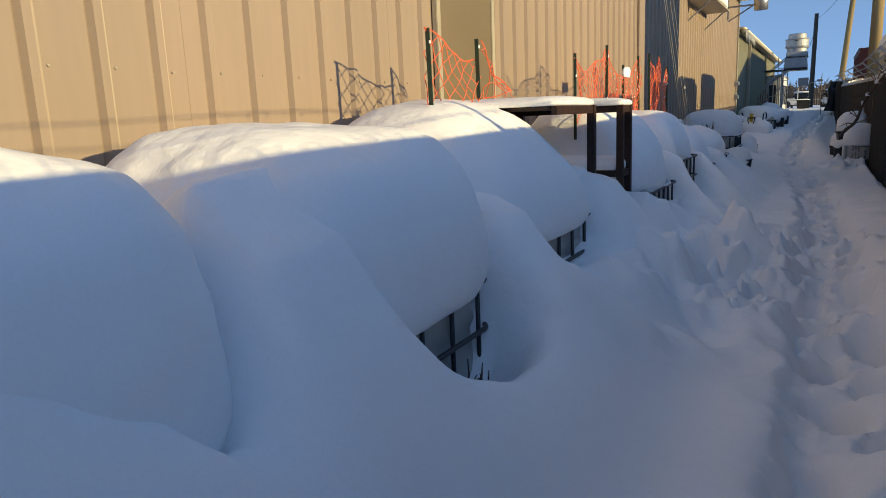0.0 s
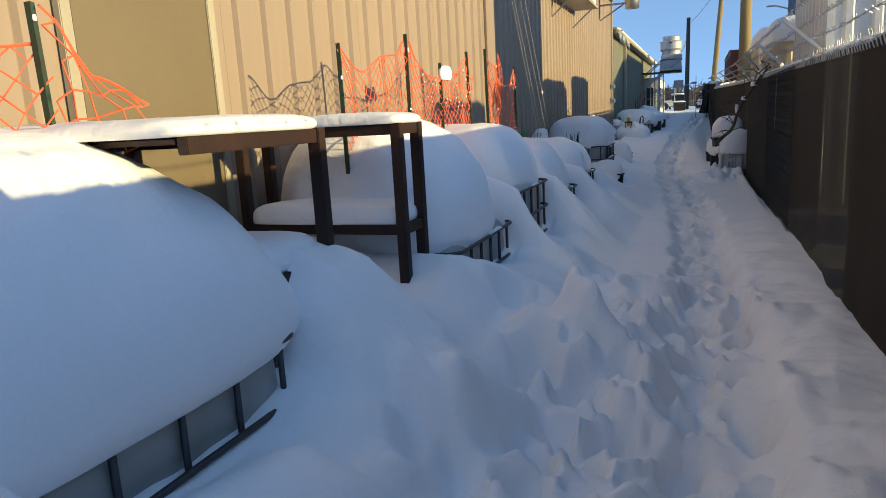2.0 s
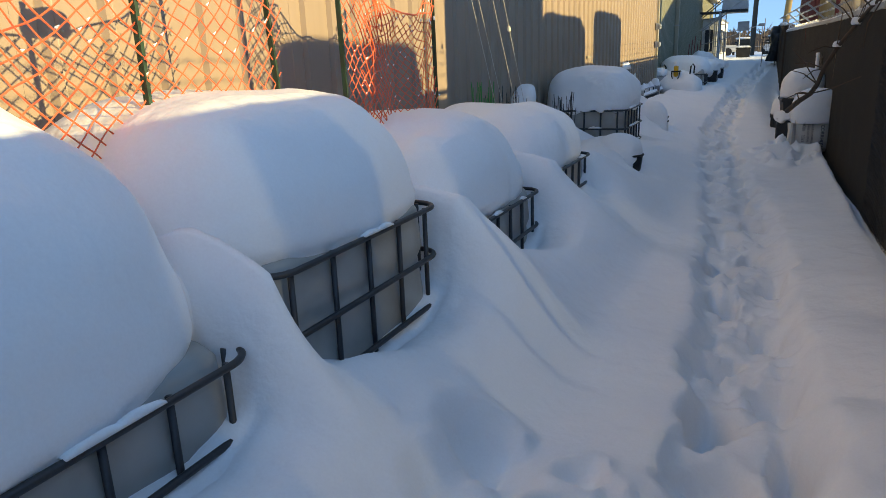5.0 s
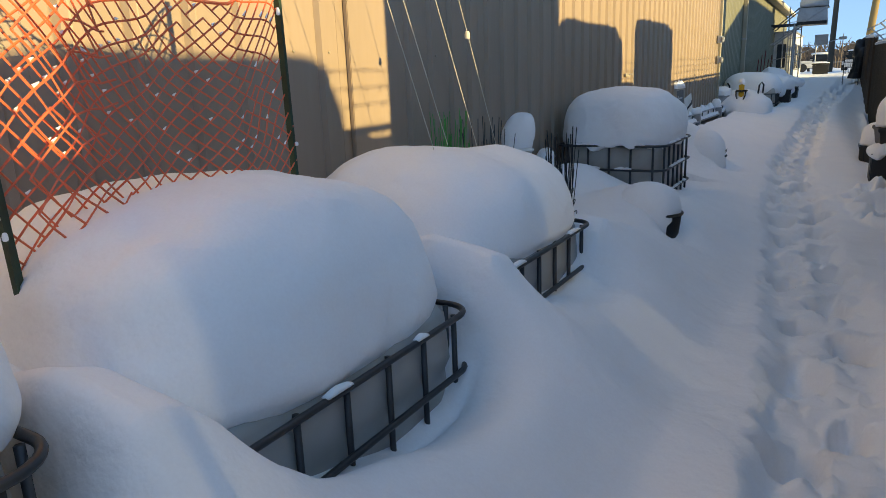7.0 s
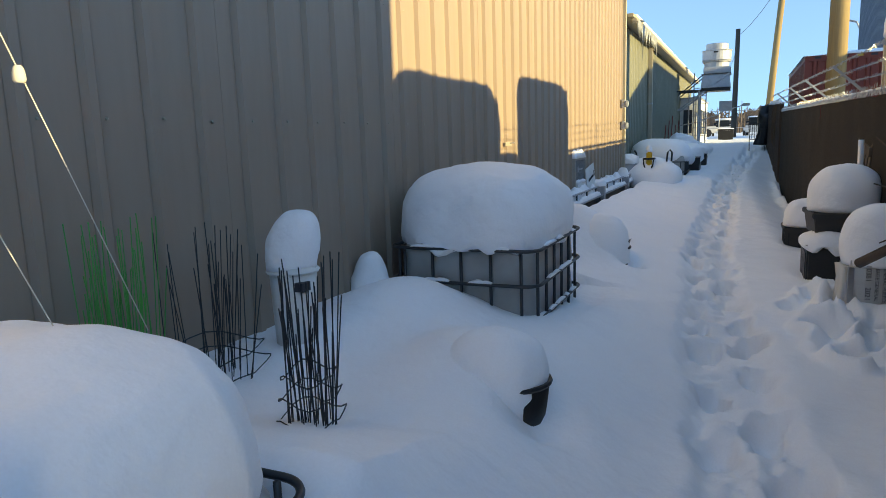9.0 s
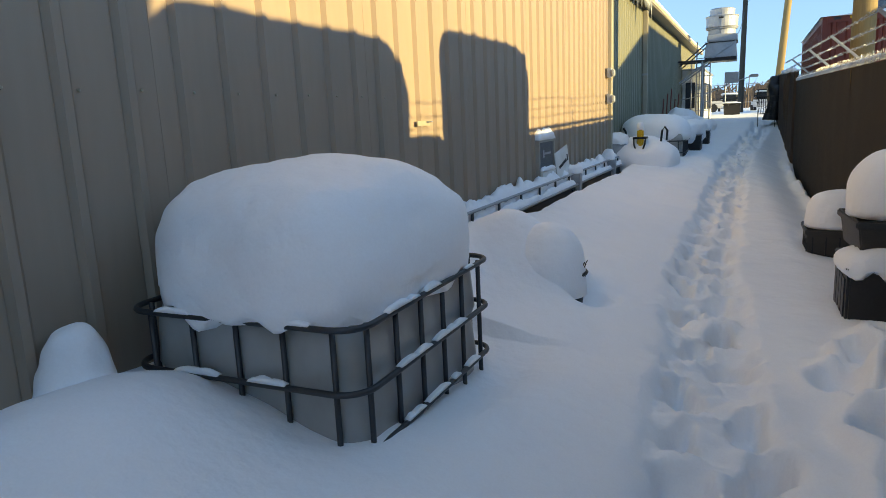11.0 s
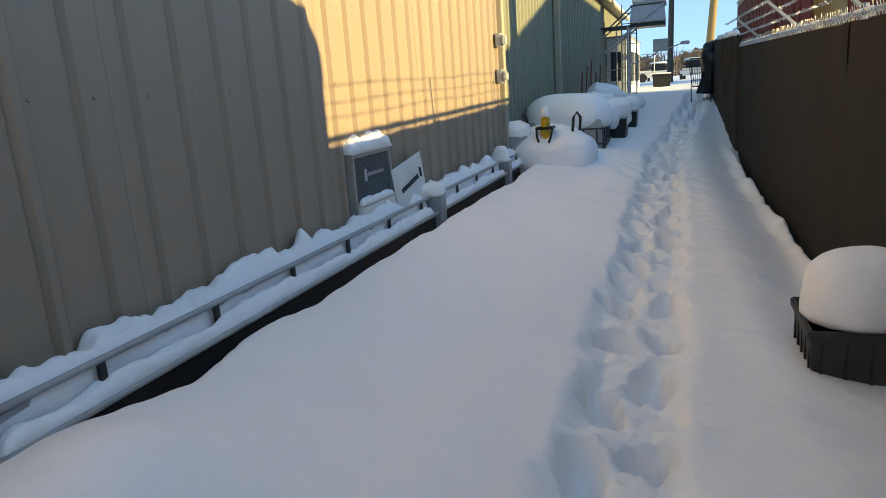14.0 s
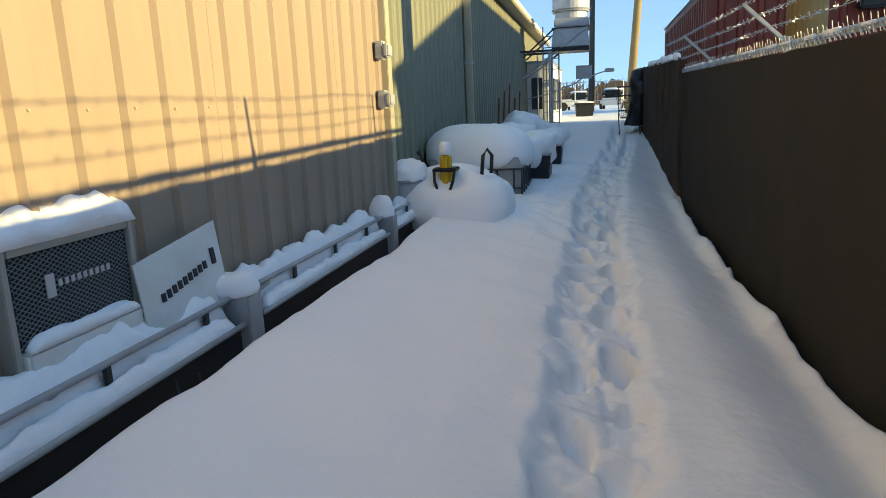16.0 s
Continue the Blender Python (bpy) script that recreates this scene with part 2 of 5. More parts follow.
def snow_strip(y0, y1, x0, x1, z, h, seed=0, step=0.03, teeth=0.0, along="y"):
    """A loaf of snow along a beam, uneven on top; teeth: ragged height on its wall side."""
    bm = bmesh.new()
    m = max(2, int((y1 - y0) / step))
    rows = []
    for i in range(m + 1):
        y = y0 + (y1 - y0) * i / m
        end = min(1.0, (i + 0.3) / 3.0, (m - i + 0.3) / 3.0) ** 0.5
        row = []
        for k in range(9):
            u = k / 8
            x = x0 + (x1 - x0) * u
            arch = max(0.0, 1 - abs(2 * u - 1) ** 2.6) ** 0.5
            hh = h * arch * end * (1 + 0.5 * noise.noise(Vector((y * 4 + seed, u * 1.5, seed))) + 0.25 * noise.noise(Vector((y * 14, u * 3, seed))))
            if teeth:
                hh += teeth * (1 - u) ** 0.7 * (0.5 + 0.3 * abs(math.sin(math.pi * y / 0.2695)) ** 0.6 + 0.9 * noise.noise(Vector((y * 9, seed, 0)))) * min(1, end)
            px, py = (x, y) if along == "y" else (y, x)
            row.append(bm.verts.new((px, py, z + hh)))
        rows.append(row)
    for A, B in zip(rows, rows[1:]):
        for k in range(8):
            bm.faces.new((A[k], A[k + 1], B[k + 1], B[k]) if along != "y" else (A[k], B[k], B[k + 1], A[k + 1])[::-1])
        bm.faces.new((A[8], A[0], B[0], B[8]))
    bm.faces.new(rows[0])
    bm.faces.new(rows[-1][::-1])
    bmesh.ops.recalc_face_normals(bm, faces=bm.faces)
    return bm


# ---- ground ----
def lattice(x, y, seed):
    """Smooth value noise over arrays."""
    rng = np.random.RandomState(seed)
    t = rng.rand(256, 256)
    xi, yi = np.floor(x).astype(int), np.floor(y).astype(int)
    fx, fy = x - xi, y - yi
    fx, fy = fx * fx * (3 - 2 * fx), fy * fy * (3 - 2 * fy)
    a, b = t[xi % 256, yi % 256], t[(xi + 1) % 256, yi % 256]
    c, d = t[xi % 256, (yi + 1) % 256], t[(xi + 1) % 256, (yi + 1) % 256]
    return (a * (1 - fx) + b * fx) * (1 - fy) + (c * (1 - fx) + d * fx) * fy - 0.5


def smooth_step(v, a, b):
    t = np.clip((v - a) / (b - a), 0, 1)
    return t * t * (3 - 2 * t)


def bump_at(x, y, cx, cy, rx, ry, h):
    return h * np.exp(-(((x - cx) / rx) ** 2 + ((y - cy) / ry) ** 2))


PATH_Y = (-6, 3, 5, 7, 9, 11, 12, 14, 17, 20, 24, 26, 30, 40)
PATH_X = (0.2, 0.22, 0.14, 0.12, 0.05, -0.06, -0.16, -0.36, -0.58, -0.58, -0.57, -0.48, -0.15, 0.3)
# totes: near end, far end, top rail
TOTES = (
    (1.52, 2.62, 0.60),
    (2.98, 4.06, 0.675),
    (5.58, 6.74, 0.60),
    (6.84, 7.93, 0.768),
    (8.19, 9.38, 0.565),
    (9.58, 10.72, 0.61),
)
FENCE_Y = (-6, 16, 26, 27)
FENCE_X = (0.84, 0.80, 0.46, 0.43)


def fence_x(y):
    return float(np.interp(y, FENCE_Y, FENCE_X))


def fence_top(y):
    return 1.52 + 0.0117 * y


def height(x, y):
    """The snow's surface."""
    base = np.interp(y, (-8, 15, 20, 24, 26, 29, 33, 40, 60, 90), (0.10, 0.11, 0.15, 0.25, 0.45, 0.72, 0.95, 1.05, 1.0, 0.9))
    z = base + 0.03 * lattice(x * 1.3, y * 1.3, 3) + 0.02 * lattice(x * 3, y * 3, 4)
    inside = smooth_step(x, -3.2, -2.6) * (1 - smooth_step(x, 1.2, 2.0)) * (1 - smooth_step(y, 26, 34))
    # bank against the fence
    fx = np.interp(y, FENCE_Y, FENCE_X)
    bank = np.interp(y, (-6, 4, 8, 12, 16, 20, 23, 26), (0.14, 0.13, 0.10, 0.06, -0.02, -0.18, -0.20, -0.20))
    z = z + inside * bank * smooth_step(x, fx - 0.75, fx - 0.1)
    edge = np.exp(-(((fx - 0.10 - x) / 0.10) ** 2)) * (1 - smooth_step(y, 25, 27)) * smooth_step(y, 9, 15)
    z = z + inside * edge * (0.03 + 0.09 * np.abs(lattice(y * 1.7, x * 1.5, 41)) + 0.05 * np.abs(lattice(y * 5.3, x * 3, 42)))
    z = z + inside * (0.012 * lattice(x * 6, y * 6, 43) + 0.006 * lattice(x * 14, y * 14, 44))
    ragged = smooth_step(y, 15, 18.5) * (1 - smooth_step(y, 25, 26.5))
    peaks = np.maximum(0, 1 - 2.2 * np.abs(lattice(y * 2.1 + 0.6 * lattice(y * 5, x * 5, 46), x * 0.7, 45))) ** 2
    z = z + inside * ragged * (0.07 * peaks - 0.01) * np.exp(-(((fx - 0.15 - x) / 0.09) ** 2))
    z = z - inside * smooth_step(y, 9, 14) * (1 - smooth_step(y, 25, 26)) * 0.16 * smooth_step(x, fx - 0.115, fx - 0.06)
    # drift in front of the totes
    drift = ((-8, 0.78), (0.5, 0.80), (0.92, 0.64), (1.04, 0.50), (1.16, 0.55), (1.28, 0.74), (1.6, 0.76), (1.78, 0.64), (1.93, 0.45), (2.15, 0.31), (2.45, 0.35),
             (2.58, 0.48), (2.72, 0.72), (2.92, 0.74), (3.1, 0.61), (3.35, 0.48), (3.8, 0.49), (4.05, 0.55), (4.16, 0.70), (4.5, 0.72), (4.75, 0.60), (5.1, 0.50),
             (5.35, 0.64), (5.55, 0.60), (6.0, 0.46), (6.5, 0.41), (6.68, 0.46), (6.78, 0.76), (6.86, 0.62), (6.95, 0.47), (7.3, 0.34), (7.7, 0.35), (7.88, 0.42),
             (8.02, 0.66), (8.15, 0.60), (8.3, 0.45), (8.5, 0.36), (8.9, 0.28), (9.2, 0.29), (9.36, 0.40), (9.48, 0.66), (9.62, 0.60), (9.85, 0.41), (10.3, 0.39),
             (10.55, 0.44), (10.72, 0.58), (10.85, 0.62))
    ys, zs = [p[0] for p in drift], [p[1] for p in drift]
    ys += [11.4, 12.3, 13.1, 14.4, 15.4, 17.0, 20, 22.5, 24, 27]
    zs += [0.44, 0.42, 0.36, 0.26, 0.30, 0.28, 0.28, 0.34, 0.5, 0.6]
    order = np.argsort(ys)
    line = np.interp(y, np.array(ys)[order], np.array(zs)[order])
    bury = np.interp(y, (-8, 0.6, 0.95, 1.1, 1.3, 1.6, 1.85, 2.65, 2.75, 2.92, 3.1, 4.1, 4.25, 4.5, 4.8, 6.7, 6.78, 6.9, 7.95, 8.05, 8.22, 8.4, 9.4, 9.5, 9.62, 9.75),
                     (0.18, 0.18, 0.06, 0.0, 0.2, 0.2, 0.0, 0.0, 0.12, 0.12, 0.0, 0.0, 0.12, 0.1, 0.0, 0.0, 0.1, 0.0, 0.0, 0.09, 0.09, 0.0, 0.0, 0.06, 0.06, 0.0))
    foot = np.interp(y, (-8, 2, 4, 6, 9, 12, 15, 24), (-0.3, -0.3, -0.35, -0.5, -0.5, -0.45, -0.35, -0.35))
    t = np.clip((foot - x) / (foot + 1.12), 0, 1)
    eased = np.interp(y, (-8, 1, 2.2, 2.8, 4, 4.5, 5.1, 6, 6.8, 7.4, 8, 8.8, 9.5, 10.2, 10.85, 11.4, 12.3, 13.1, 14.4, 15.4, 17.0, 20, 22.5, 24, 27),
                      (0.76, 0.74, 0.64, 0.70, 0.64, 0.68, 0.54, 0.57, 0.64, 0.55, 0.60, 0.50, 0.55, 0.49, 0.55, 0.44, 0.42, 0.36, 0.26, 0.30, 0.28, 0.28, 0.34, 0.5, 0.6))
    z = z + inside * (line - eased) * t ** 6
    z = z + inside * (eased - base) * (0.55 * t * t * (3 - 2 * t) + 0.45 * t ** 1.6) + inside * bury * t ** 3
    z = z + inside * np.clip(bury / 0.2, 0, 1) * 0.8 * np.clip(-1.12 - x, 0, 0.25) * (1 - smooth_step(-x, 1.35, 1.75))
    # towards the wall
    back = np.interp(y, (-8, 4, 5.4, 6, 10.5, 11.2, 13, 15, 15.8, 18, 22, 24), (0.75, 0.75, 0.45, 0.7, 0.7, 0.5, 0.46, 0.46, 0.53, 0.53, 0.50, 0.55))
    z = z + inside * np.maximum(0, back - line) * smooth_step(-x, np.where(y > 14.6, 0.9, 1.35), 2.15)
    gap = smooth_step(y, 15.7, 16.4) * (1 - smooth_step(y, 22.6, 23.2))
    z = z - inside * gap * 0.40 * smooth_step(-x, 2.02 + 0.07 * lattice(y * 2, x * 0, 31), 2.13)
    # heaps and buried things
    z = z + bump_at(x, y, -1.95, 12.75, 0.42, 0.5, 0.20) + bump_at(x, y, -1.32, 12.1, 0.26, 0.30, 0.16)
    z = z + bump_at(x, y, -2.05, 15.0, 0.32, 0.4, 0.28) + bump_at(x, y, -1.75, 15.9, 0.28, 0.3, 0.16)
    z = z + bump_at(x, y, -1.54, 15.40, 0.34, 0.26, 0.36)
    z = z + bump_at(x, y, -0.95, 8.15, 0.30, 0.25, 0.10) + bump_at(x, y, -0.8, 9.6, 0.4, 0.22, 0.09)
    # hollows where the wind scoured round the cages
    for y0, y1, rail in TOTES:
        z = z - bump_at(x, y, -1.03, y1 - 0.25, 0.13, 0.38, 0.09)
    z = z - bump_at(x, y, -1.06, 2.32, 0.2, 0.34, 0.2)
    z = z - bump_at(x, y, -1.22, 14.15, 0.16, 0.4, 0.06) - bump_at(x, y, -0.98, 11.92, 0.13, 0.16, 0.14) - bump_at(x, y, -1.14, 15.36, 0.13, 0.16, 0.20)
    # churned snow
    churn = bump_at(x, y, -0.45, 5.2, 0.42, 1.3, 1.15) + bump_at(x, y, -0.75, 3.9, 0.3, 0.6, 0.6) + bump_at(x, y, 0.42, 14.7, 0.35, 0.9, 0.5) + bump_at(x, y, 0.35, 4.0, 0.4, 4.5, 0.35)
    churn = churn + bump_at(x, y, -0.8, 23.6, 0.3, 1.2, 0.35)
    lumps = 0.9 * lattice(x * 2.6, y * 2.6, 10) + 0.8 * lattice(x * 4.4, y * 4.4, 11) + 0.5 * lattice(x * 8, y * 8, 12) + 0.2 * lattice(x * 14, y * 14, 13) + 0.08 * lattice(x * 30, y * 30, 16)
    z = z + np.minimum(churn, 1.1) * (0.31 * lumps + 0.03)
    pits = np.random.RandomState(8)
    for k in range(90):
        cx, cy = pits.normal(-0.3, 0.24), pits.uniform(3.9, 7.2)
        if k % 3 == 2:
            cx, cy = pits.normal(0.42, 0.16), pits.uniform(13.6, 15.6)
        r, deep = pits.uniform(0.05, 0.11), pits.uniform(0.03, 0.10)
        i0, i1 = np.searchsorted(GY, (cy - 0.4, cy + 0.4))
        c = np.s_[i0:i1, :]
        near = ((x[c] - cx + 0.05 * lattice(x[c] * 9, y[c] * 9, 51)) / r) ** 2 + ((y[c] - cy + 0.05 * lattice(x[c] * 9, y[c] * 9, 52)) / (r * 1.3)) ** 2
        z[c] += -deep * np.exp(-np.clip(near, 0, 6) ** 2) + 0.5 * deep * np.exp(-((np.sqrt(near) - 1.6) / 0.45) ** 2) * (x[c] < cx + r)
    # the trodden track
    px = np.interp(y, PATH_Y, PATH_X)
    d = x - px
    wx = x + 0.07 * lattice(x * 7, y * 6, 24) + 0.035 * lattice(x * 17, y * 17, 25)
    wy = y + 0.09 * lattice(x * 6, y * 7, 26) + 0.04 * lattice(x * 16, y * 16, 27)
    near_track = np.exp(-((wx - px) / (0.24 + 0.05 * lattice(y * 1.7, x * 0, 29))) ** 8) * (1 - smooth_step(y, 30, 38))
    fresh = near_track * (0.55 + 0.45 * np.clip(1.5 * lattice(x * 0.9, y * 0.9, 28) + 0.5, 0, 1))
    z = z - (0.085 + 0.06 * (1 - smooth_step(y, 8, 12))) * near_track
    z = z + fresh * (0.05 * lattice(x * 6, y * 5, 21) + 0.08 * np.abs(lattice(x * 12, y * 10, 22)) + 0.055 * np.abs(lattice(x * 24, y * 24, 23)))
    rng = np.random.RandomState(5)
    step, k = -3.0, 0
    while step < 31:
        sx = float(np.interp(step, PATH_Y, PATH_X)) + (0.11 if k % 2 else -0.11) + rng.uniform(-0.05, 0.05)
        lo, hi = np.searchsorted(GY, (step - 0.5, step + 0.5))
        s = np.s_[lo:hi, :]
        turn, long_, wide = rng.uniform(-0.35, 0.35), rng.uniform(0.11, 0.17), rng.uniform(0.055, 0.085)
        u = (wx[s] - sx) * np.cos(turn) + (wy[s] - step) * np.sin(turn)
        v = (wy[s] - step) * np.cos(turn) - (wx[s] - sx) * np.sin(turn)
        hole = np.exp(-np.clip((u / wide) ** 2 + (v / long_) ** 2, 0, 4) ** 3)
        rim = np.exp(-((u / 0.14) ** 2 + ((v - 0.15) / 0.12) ** 2)) * rng.uniform(0.0, 0.07)
        z[s] += -rng.uniform(0.09, 0.21) * hole + rim * (1 - hole)
        step += rng.uniform(0.16, 0.42)
        k += 1
    return z


def spaced(fine0, fine1, step, lo, hi, grow=1.25):
    mid = list(np.arange(fine0, fine1 + step / 2, step))
    a, d = fine1 + step, step
    while a < hi:
        mid.append(a)
        d *= grow
        a += d
    a, d = fine0 - step, step
    while a > lo:
        mid.insert(0, a)
        d *= grow
        a -= d
    return np.array([lo] + mid + [hi])


GX = spaced(-2.5, 0.95, 0.02, -900, 900)
GY = spaced(-1.0, 27.0, 0.021, -900, 1500, 1.12)
XX, YY = np.meshgrid(GX, GY)
ZZ = height(XX, YY)
nx, ny = len(GX), len(GY)
co = np.stack([XX.ravel(), YY.ravel(), ZZ.ravel()], 1)
idx = np.arange(nx * ny).reshape(ny, nx)
quads = np.stack([idx[:-1, :-1].ravel(), idx[:-1, 1:].ravel(), idx[1:, 1:].ravel(), idx[1:, :-1].ravel()], 1)
gm = bpy.data.meshes.new("ground")
gm.vertices.add(len(co))
gm.vertices.foreach_set("co", co.astype(np.float32).ravel())
gm.loops.add(quads.size)
gm.loops.foreach_set("vertex_index", quads.astype(np.int32).ravel())
gm.polygons.add(len(quads))
gm.polygons.foreach_set("loop_start", np.arange(0, quads.size, 4, dtype=np.int32))
gm.polygons.foreach_set("use_smooth", np.ones(len(quads), dtype=bool))
gm.update(calc_edges=True)
gm.materials.append(SNOW)
tagged(new("ground", gm), "deep fresh snow with a trodden footpath down the alley", "snow", kind="structure")


def ground_z(x, y):
    i, j = np.searchsorted(GX, x), np.searchsorted(GY, y)
    return float(ZZ[j, i])


# ---- buildings ----
WALL_X, PITCH = -2.405, 0.2695


def ribbed_panel(length, z0, z1, pitch, rib=0.04, depth=0.024, minor=True):
    """One sheet of ribbed siding in the plane x = 0, its ribs towards +x, from y = 0."""
    bm = bmesh.new()
    prof = []
    k = round(length / pitch)
    for i in range(k):
        y = i * pitch
        m = y + pitch / 2
        prof += [(0.0, y)]
        prof += [(0.0, m - rib), (-0.004, m - rib * 0.8), (depth, m - rib * 0.42), (depth, m + rib * 0.42), (-0.004, m + rib * 0.8), (0.0, m + rib)]
    prof.append((0.0, length))
    front = [(bm.verts.new((x, y, z0)), bm.verts.new((x, y, z1))) for x, y in prof]
    rear = [(bm.verts.new((-0.01, 0, z0)), bm.verts.new((-0.01, 0, z1))), (bm.verts.new((-0.01, length, z0)), bm.verts.new((-0.01, length, z1)))]
    for a, b in zip(front, front[1:]):
        bm.faces.new((a[0], b[0], b[1], a[1]))
    bm.faces.new((rear[1][0], rear[0][0], rear[0][1], rear[1][1]))
    bm.faces.new((rear[0][0], front[0][0], front[0][1], rear[0][1]))
    bm.faces.new((front[-1][0], rear[1][0], rear[1][1], front[-1][1]))
    return bm


def siding(parent, x, y0, y1, z0, z1, mat, pitch=PITCH, gap=()):
    """Sheets of three ribs each, side by side, as pieces of their wall."""
    width = 3 * pitch
    first, y, i = None, y0, 0
    while y < y1 - 0.01:
        length = min(width, y1 - y)
        if any(a <= y + width / 2 <= b for a, b in gap):
            y += width
            continue
        if first is None or length < width - 0.01:
            ob = part("panel", ribbed_panel(round(length / pitch) * pitch, z0, z1, pitch), mat, parent)
            first = first or ob
        else:
            ob = new("panel", first.data)
            ob.parent = parent
        ob.location = (x + (0.0015 if i % 2 else 0.0), y, 0)
        y += width
        i += 1


START = 1.54 - PITCH / 2 - 6 * 3 * PITCH
wall = tagged(mesh_object("wall_west", boxed(-2.62, WALL_X - 0.012, -6, 22.82, -0.6, 4.35), TAN), "long tan ribbed metal wall of a low warehouse", "wall", kind="structure")
siding(wall, WALL_X, START, 22.8, 0.0, 4.349, TAN)
tagged(mesh_object("roof_west", boxed(-14, -2.0, -6, 22.9, 4.35, 4.47), TRIM), "warehouse roof edge", "roof", kind="structure")
tagged(mesh_object("roof_snow", boxed(-14, -1.98, -6, 22.9, 4.472, 4.65, bevel=0.08), SNOW), "snow lying on the warehouse roof", "snow", kind="structure")
tagged(mesh_object("wall_back", boxed(-14, -13.8, -6, 23, -0.6, 4.35), TAN), "rear wall of the warehouse", "wall", kind="structure")
part("corner_trim", boxed(-2.43, -2.355, 22.73, 22.85, 0.1, 4.34, bevel=0.006), TRIM, wall)

door = thing("door_1", (-2.375, 4.86, 0.3), "plain brown-tan steel door in the ribbed wall", "door", kind="structure")
part("leaf", boxed(-0.02, 0.012, -0.42, 0.42, 0.0, 2.18, bevel=0.004), DOORTAN, door)
for y in (-0.45, 0.45):
    part("jamb", boxed(-0.02, 0.02, y - 0.028, y + 0.028, 0, 2.24, bevel=0.004), TRIM, door)
part("head", boxed(-0.02, 0.02, -0.42, 0.42, 2.182, 2.24, bevel=0.004), TRIM, door)

plain = tagged(mesh_object("trim", boxed(-2.40, -2.372, 10.36, 10.72, 0.2, 4.34, bevel=0.004), TAN), "flat tan closing strip on the siding", "trim", kind="structure")

# fasteners along the siding's girt lines
fast = bmesh.new()
for z in (1.51, 2.26, 3.6):
    y = START + PITCH / 2 + 0.06
    while y < 22.9:
        bmesh.ops.create_icosphere(fast, subdivisions=1, radius=0.0075, matrix=Matrix.Translation((WALL_X + 0.004, y, z + random.uniform(-0.006, 0.006))))
        y += PITCH * 1
mesh_fast = part("fasteners", fast, TRIM, wall)
mesh_fast["kind"] = "stuff"

# green building beyond
green = tagged(mesh_object("wall_green", boxed(-2.75, -2.53, 22.86, 42.0, 0.0, 3.55), GREEN), "dark olive ribbed metal wall of the second building", "wall", kind="structure")
siding(green, -2.525, 22.87, 41.9, 0.1, 3.5, GREEN, 0.235)
tagged(mesh_object("wall_green_end", boxed(-12, -2.76, 41.8, 42.0, 0.0, 3.55), GREEN), "end wall of the olive building", "wall", kind="structure")
tagged(mesh_object("roof_green", boxed(-12, -2.25, 22.92, 42.2, 3.56, 3.62), TRIM), "metal roof edge of the olive building", "roof", kind="structure")
tagged(mesh_object("roof_snow", snow_strip(23.1, 42.2, -12, -2.2, 3.62, 0.28, 4, 0.2), SNOW, smooth=True), "snow overhanging the olive building's eave", "snow", kind="structure")
gut = thing("gutter", (-2.27, 23.1, 3.48), "tan metal gutter under the snowy eave", "gutter")
part("trough", boxed(-0.06, 0.06, 0.02, 18.9, 0, 0.1, bevel=0.02), TRIM, gut)
pipe = thing("downpipe", (-2.44, 27.1, 0.5), "tan metal downpipe on the olive wall", "downpipe")
part("pipe", boxed(-0.05, 0.05, -0.06, 0.06, 0, 2.95, bevel=0.012), TRIM, pipe)
part("strap", boxed(-0.056, 0.056, -0.07, 0.07, 1.6, 1.64), STEEL, pipe)
for i in range(26):
    y = 23.2 + i * 0.12
    part("icicle", tubed([(0.065, y - 23.1, 0.06), (0.065, y - 23.1, 0.04 - random.uniform(0.08, 0.4))], 0.02, r_end=0.003), BOTTLE, gut, "clear hanging ice", smooth=True)

# snowy awning and vent on the tan wall
awn = thing("awning", (WALL_X, 15.4, 3.3), "small metal awning bearing a thick pad of snow", "awning")
part("sheet", boxed(0.0, 0.5, -1.2, 1.2, 0, 0.03), TRIM, awn)
for y in (-1.0, 1.0):
    part("bracket", tubed([(0.01, y, -0.35), (0.42, y, -0.005)], 0.015), STEEL, awn)
snow_on("thick pad of snow", parent=awn, *(WALL_X + 0.27, 15.4, 0.28, 1.22, 3.325, 3.55), seed=3)
vent = thing("vent_pipe", (-2.38, 20.2, 3.5), "galvanised elbow vent pipe on a bracket", "vent")
part("bracket", tubed([(0.02, 0, 0), (0.6, 0, 0.34)], 0.02), STEEL, vent)
part("rail", tubed([(0.02, 0, 0.36), (0.95, 0, 0.36)], 0.025), STEEL, vent)
part("pipe", tubed([(0.8, 0, 0.22), (0.8, 0, 0.68)], 0.17, n=20), STEEL, vent, smooth=True)
part("collar", tubed([(0.8, 0, 0.4), (0.8, 0, 0.43)], 0.18, n=20), STEEL, vent)

# two small boxes on the wall's end, hasp
for z in (1.56, 1.96):
    lb = thing("wall_light", (WALL_X + 0.022, 22.54, z), "small grey metal wall light box", "light", "wall lights")
    part("housing", boxed(0, 0.07, -0.06, 0.06, -0.075, 0.075, bevel=0.012), GALV, lb)
    part("hood", boxed(0.072, 0.115, -0.07, 0.07, -0.06, 0.05, bevel=0.014), GALV, lb)
hasp = thing("hasp", (WALL_X + 0.022, 15.84, 1.335), "small rusty steel hasp on the siding", "hasp")
part("plate", boxed(0, 0.012, -0.10, 0.10, -0.018, 0.018, bevel=0.003), TRIM, hasp)
part("staple", tubed([(0.012, 0.04, 0.01), (0.045, 0.05, 0.01), (0.045, 0.07, 0.01), (0.012, 0.08, 0.01)], 0.005), STEEL, hasp)


